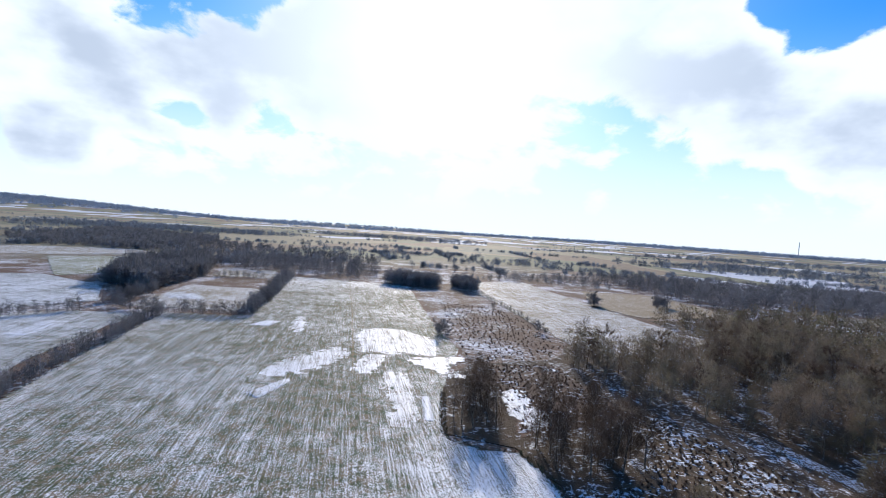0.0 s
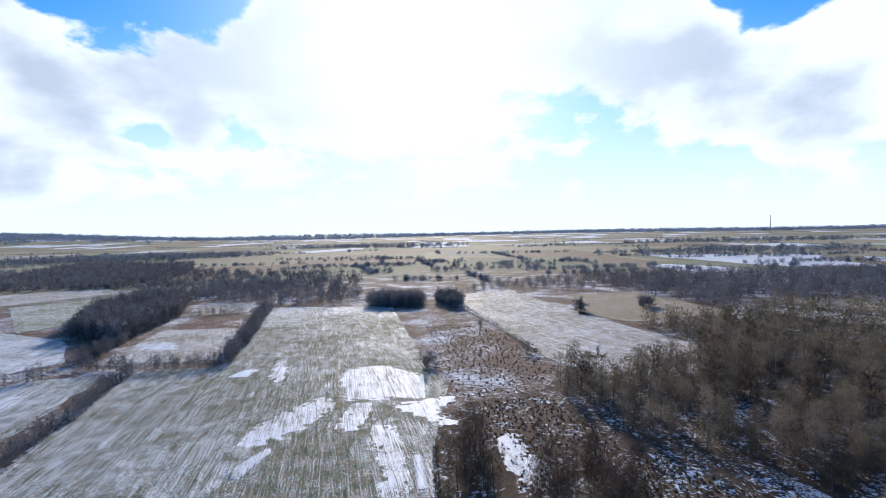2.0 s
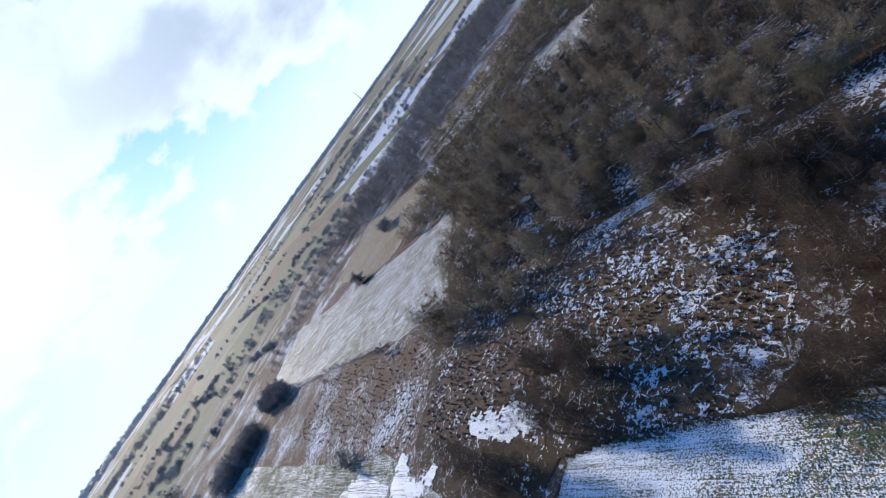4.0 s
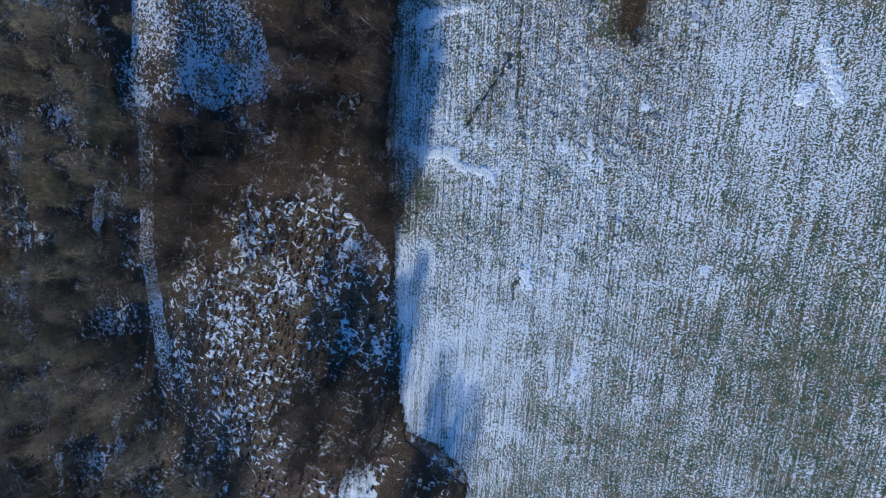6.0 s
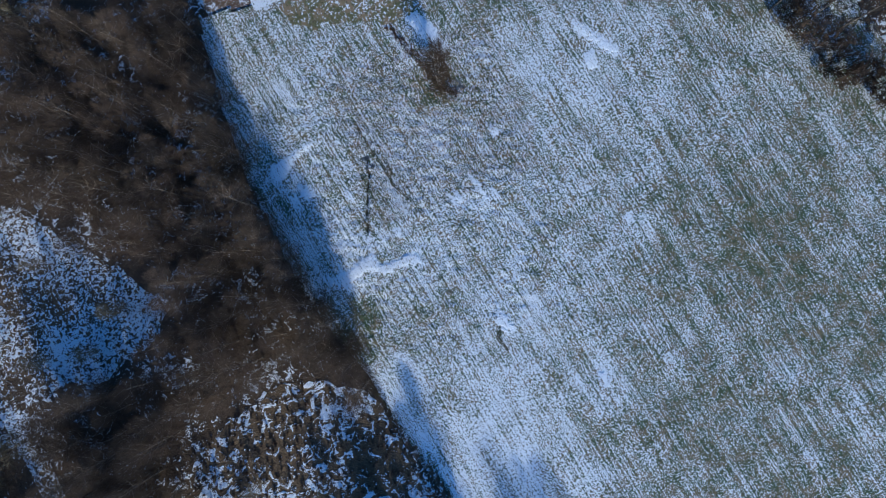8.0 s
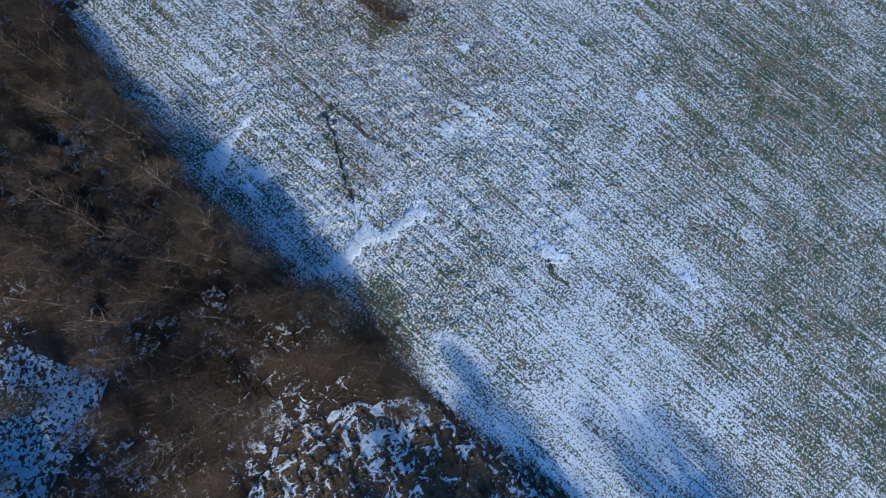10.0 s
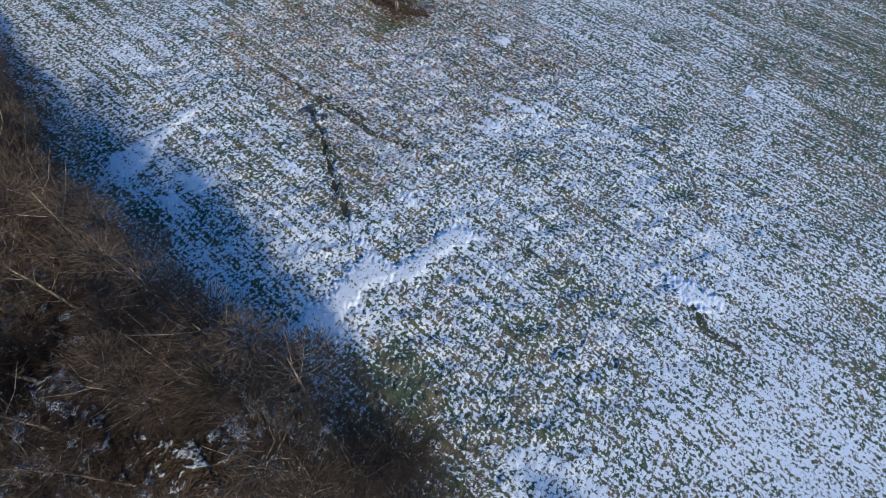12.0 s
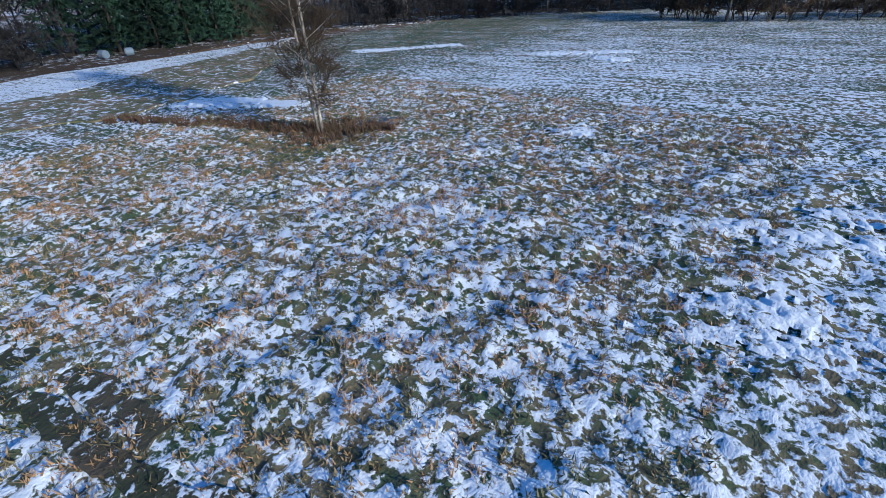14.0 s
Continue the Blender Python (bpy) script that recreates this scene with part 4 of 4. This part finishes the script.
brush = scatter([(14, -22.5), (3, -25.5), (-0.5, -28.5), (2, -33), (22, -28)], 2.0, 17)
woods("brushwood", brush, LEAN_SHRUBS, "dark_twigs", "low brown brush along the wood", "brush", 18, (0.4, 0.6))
woods("brushwood", row_spots([(-18, -27.5), (-25, -26), (-34, -19.5), (-43, -10), (-51, 0)], 2.5, 1.5, 20), LEAN_SHRUBS, "dark_twigs", "low undergrowth along the wood, shade in its dark colour", "brush", 20, (0.35, 0.6))
woods("brushwood", row_spots([(-42, 2), (-37, 9), (-39, 15), (-46, 24)], 4.0, 1.6, 19), LEAN_SHRUBS, "brown_twigs", "low brown brush along the wood", "brush", 19, (0.45, 0.7))

# ------------------------------------------------------------------ the lone birch and the sedge bank
lone = bare_tree(7, 9.4, 1.6, 60, 6, 38, 0.5, 0.011, 0.10, stems=2, trunk_r=0.058, spread=0.7, lean_by=0.03, limb=0.22)
lone = (lone[0], joined([lone[1], fuzzy_tree(8, 9.4, 1.45, 7000, 0.009, 0.45, 0.12)[1]]))
lone_birch = tree_thing("lone_birch", lone, ("birch_bark", "brown_twigs"), "slender bare birch with forked pale trunk on sedge bank", "tree", "")
lone_birch.matrix_basis = pose(2.1, 4.1, 0.03, 0, 0, 40)


def grass_tufts(name, spots, count, tall, width, mat, label, seed, spread=0.5):
    """Tufts of thin bent blades, one mass."""
    rng = np.random.default_rng(seed)
    spots = np.asarray(spots)
    n = len(spots) * count
    root = np.repeat(spots, count, 0) + rng.normal(0, 0.05, (n, 3)) * (1, 1, 0)
    lean = rng.normal(0, spread, (n, 2))
    size = tall * rng.uniform(0.5, 1.2, n)
    way = np.stack([lean[:, 0], lean[:, 1], np.ones(n)], 1)
    way *= (size / np.linalg.norm(way, axis=1))[:, None]
    a = rng.uniform(0, 6.28, n)
    side = np.stack([np.cos(a), np.sin(a), np.zeros(n)], 1) * width / 2
    verts = np.stack([root - side, root + side, root + way], 1).reshape(-1, 3)
    return tagged(new(name, mesh_of(name, verts, np.arange(n * 3).reshape(-1, 3), mat)), label, "grass", kind="stuff")


rng = np.random.default_rng(21)
bank = np.array(row_spots([(5.6, -4.9), (4.0, -1.2), (2.5, 2.6), (1.5, 4.7), (0.5, 5.8)], 0.8, 0.05, 22))
grass_tufts("sedge_bank", np.c_[bank, np.full(len(bank), 0.03)], 16, 0.25, 0.05, "sedge", "rusty dead sedge along a ditch bank", 23)
# grass and snow lumps close under the end of the flight
n = 13000
x, y = rng.uniform(-6, 15, n), rng.uniform(-2, 17, n)
keep = inside(MAIN, x, y) & (near_line(DITCH, x, y) > 0.5)
x, y = x[keep], y[keep]
grass_tufts("grass_tufts", np.stack([x, y, meadow_height(x, y) - 0.01], 1), 9, 0.11, 0.026, "dry_grass", "tan and green winter grass tufts poking through snow", 24, 0.8)
ring = rng.normal(0, 0.8, (160, 2)) + (2.0, 4.1)
grass_tufts("sedge_ring", np.c_[ring, np.full(160, 0.03)], 10, 0.22, 0.04, "sedge", "rusty dead grass round the birch foot", 25)
spots = np.array(scatter(GLADE, 0.9, 76))
spots = spots[rng.uniform(0, 1, len(spots)) < 0.5]
grass_tufts("sedge_tussocks", np.c_[spots, np.full(len(spots), 0.0)], 18, 0.35, 0.06, "sedge", "brown sedge tussocks in the snowy glade", 77, 0.8)
spots = np.array(scatter([(10, 99), (30, 103), (37, 118), (33, 150), (26, 180), (4, 180), (8, 125)], 1.7, 78))
spots = spots[rng.uniform(0, 1, len(spots)) < 0.6]
grass_tufts("sedge_tussocks", np.c_[spots, np.full(len(spots), -0.1)], 14, 0.55, 0.16, "sedge", "russet sedge tussocks on the open heath", 79, 0.8)
spots = np.array(scatter(CLEARING, 0.85, 26))
spots = spots[rng.uniform(0, 1, len(spots)) < 0.75]
grass_tufts("sedge_tussocks", np.c_[spots, np.full(len(spots), 0.0)], 26, 0.5, 0.07, "sedge", "brown sedge tussocks standing in snow", 27, 0.7)
spots = np.array(scatter([(15, 62), (22, 66), (30, 67), (35, 76), (30, 100), (14, 97), (13, 84), (16, 74)], 0.9, 28))
spots = spots[rng.uniform(0, 1, len(spots)) < 0.55]
grass_tufts("sedge_tussocks", np.c_[spots, np.full(len(spots), 0.0)], 22, 0.5, 0.09, "sedge", "russet sedge tussocks beside the copse", 29, 0.7)


def ribbon(points, half):
    """The outline of a strip along points."""
    sides = [[], []]
    for n, (x, y) in enumerate(points):
        px, py = points[max(n - 1, 0)]
        qx, qy = points[min(n + 1, len(points) - 1)]
        l = math.hypot(qx - px, qy - py)
        for k, side in enumerate((1, -1)):
            sides[k].append((x - (qy - py) / l * half * side, y + (qx - px) / l * half * side))
    return sides[0] + sides[1][::-1]


tagged(slab("ditch_bed", ribbon(DITCH, 0.13), -0.035, "ditch_mud", 0.08, 0.07, 30, 0.03, None, True), "dark wet mud in a field ditch", "ditch", kind="structure")
for k, line in enumerate(([(12.9, 5.4), (12.3, 8.4), (11.6, 10.6), (11.2, 12.9), (9.7, 15.9)], [(11.9, 7.4), (11.4, 9.4), (10.9, 12.0)], [(4.9, 31.5), (5.8, 34.0), (5.2, 35.5)])):
    tagged(slab("wet_rut", ribbon(line, 0.20), 0.058, "wet_grass", 0.12, 0.05, 31 + k, 0.05, None, True), "dark wet wheel rut in the meadow", "rut", "wheel ruts")


def bale(x, y, turn):
    """A wrapped round bale lying on its side."""
    bm = bmesh.new()
    bmesh.ops.create_cone(bm, cap_ends=True, segments=20, radius1=0.62, radius2=0.62, depth=1.2, matrix=Matrix.Rotation(radians(90), 4, "X"))
    bmesh.ops.bevel(bm, geom=[e for e in bm.edges if len({round(v.co.y, 3) for v in e.verts}) == 1], offset=0.12, segments=2, affect="EDGES")
    me = bpy.data.meshes.new("wrapped_bale")
    bm.to_mesh(me)
    bm.free()
    me.materials.append(MATS["shaded_wrap"])
    ob = tagged(new("wrapped_bale", me), "pale wrapped silage bale beside dark spruces, bluish shadow in its colour", "bale", "wrapped bales")
    ob.matrix_basis = pose(x, y, 0.30, 0, 0, turn) @ Matrix.Scale(0.5, 4)


bale(-1.6, -27.0, 20)
bale(-3.3, -26.6, 70)

tagged(slab("field_boundary", ribbon([(-42, 233), (-25.7, 152), (-17.7, 109.5), (-13.2, 85)], 0.22), 0.085, "rough_grass", 1.0, 0.18, 40, 0.08), "narrow unmown grass strip between two meadow parcels", "grass strip", kind="structure")

# radio mast on the far plain
mast = tagged(new("radio_mast"), "slender grey lattice radio mast on the plain", "mast")
mast.matrix_basis = pose(2030, 2480, float(far_height(2030.0, 2480.0)))
for k in range(3):
    a = k * 2.0944
    foot, head = np.array((3.0 * math.cos(a), 3.0 * math.sin(a), 0)), np.array((0.8 * math.cos(a), 0.8 * math.sin(a), 92))
    part("leg", mesh_of("leg", *tube([foot, head], [0.9, 0.5], 4), "steel"), mast)
for k in range(8):
    h, w0 = 10 + k * 11, 3.0 - 2.2 * (10 + k * 11) / 92
    ends = [(w0 * math.cos(q), w0 * math.sin(q), h) for q in (0, 2.0944, 4.1888, 6.2832)]
    part("brace", mesh_of("brace", *tube(ends, [0.35] * 4, 3), "steel"), mast)


def water(n, s):
    p = n.position()
    n.put(s.inputs["Base Color"], n.mix(n.ramp(n.noise(p, 1.5), 0.4, 0.7), (0.05, 0.055, 0.06), (0.20, 0.215, 0.23)))
    n.put(s.inputs["Roughness"], n.math("ADD", 0.08, n.math("MULTIPLY", n.noise(p, 3.0), 0.4)))


material("water", water, 0.2)
for k, (x, y, a, b) in enumerate(((13.2, 9.0, 0.55, 0.3), (13.1, 10.2, 0.7, 0.28), (0.1, 4.9, 0.5, 0.9))):
    shape = [(x + a * math.cos(q * 0.628), y + b * math.sin(q * 0.628)) for q in range(10)]
    tagged(slab("puddle", shape, 0.052, "water", 0.10, 0.07, 60 + k, 0.03, None, True), "grey half-frozen puddle in the meadow", "puddle", "puddles")
edge_spots = np.array(row_spots(DITCH, 0.75, 0.035, 71) + row_spots([(12.6, 6.7), (11.8, 9.9), (11.3, 12.8), (9.6, 16.0)], 0.5, 0.12, 72))
grass_tufts("ditch_grass", np.c_[edge_spots, meadow_height(edge_spots[:, 0], edge_spots[:, 1])], 9, 0.14, 0.025, "ditch_sedge", "dark olive grass along the ditch and rut", 73, 0.8)
rim = np.array(row_spots([(27, 4), (26.6, 9), (25.6, 17), (24.8, 22), (23.6, 26), (21.2, 33), (19.8, 40), (17.8, 46), (16.2, 53), (13.8, 58), (10, 57.4), (4.2, 61), (3.8, 66), (4.2, 79)], 1.1, 0.10, 74))
grass_tufts("edge_grass", np.c_[rim, np.full(len(rim), 0.02)], 8, 0.40, 0.05, "ditch_sedge", "rank brown grass along the meadow edge", 75, 0.8)
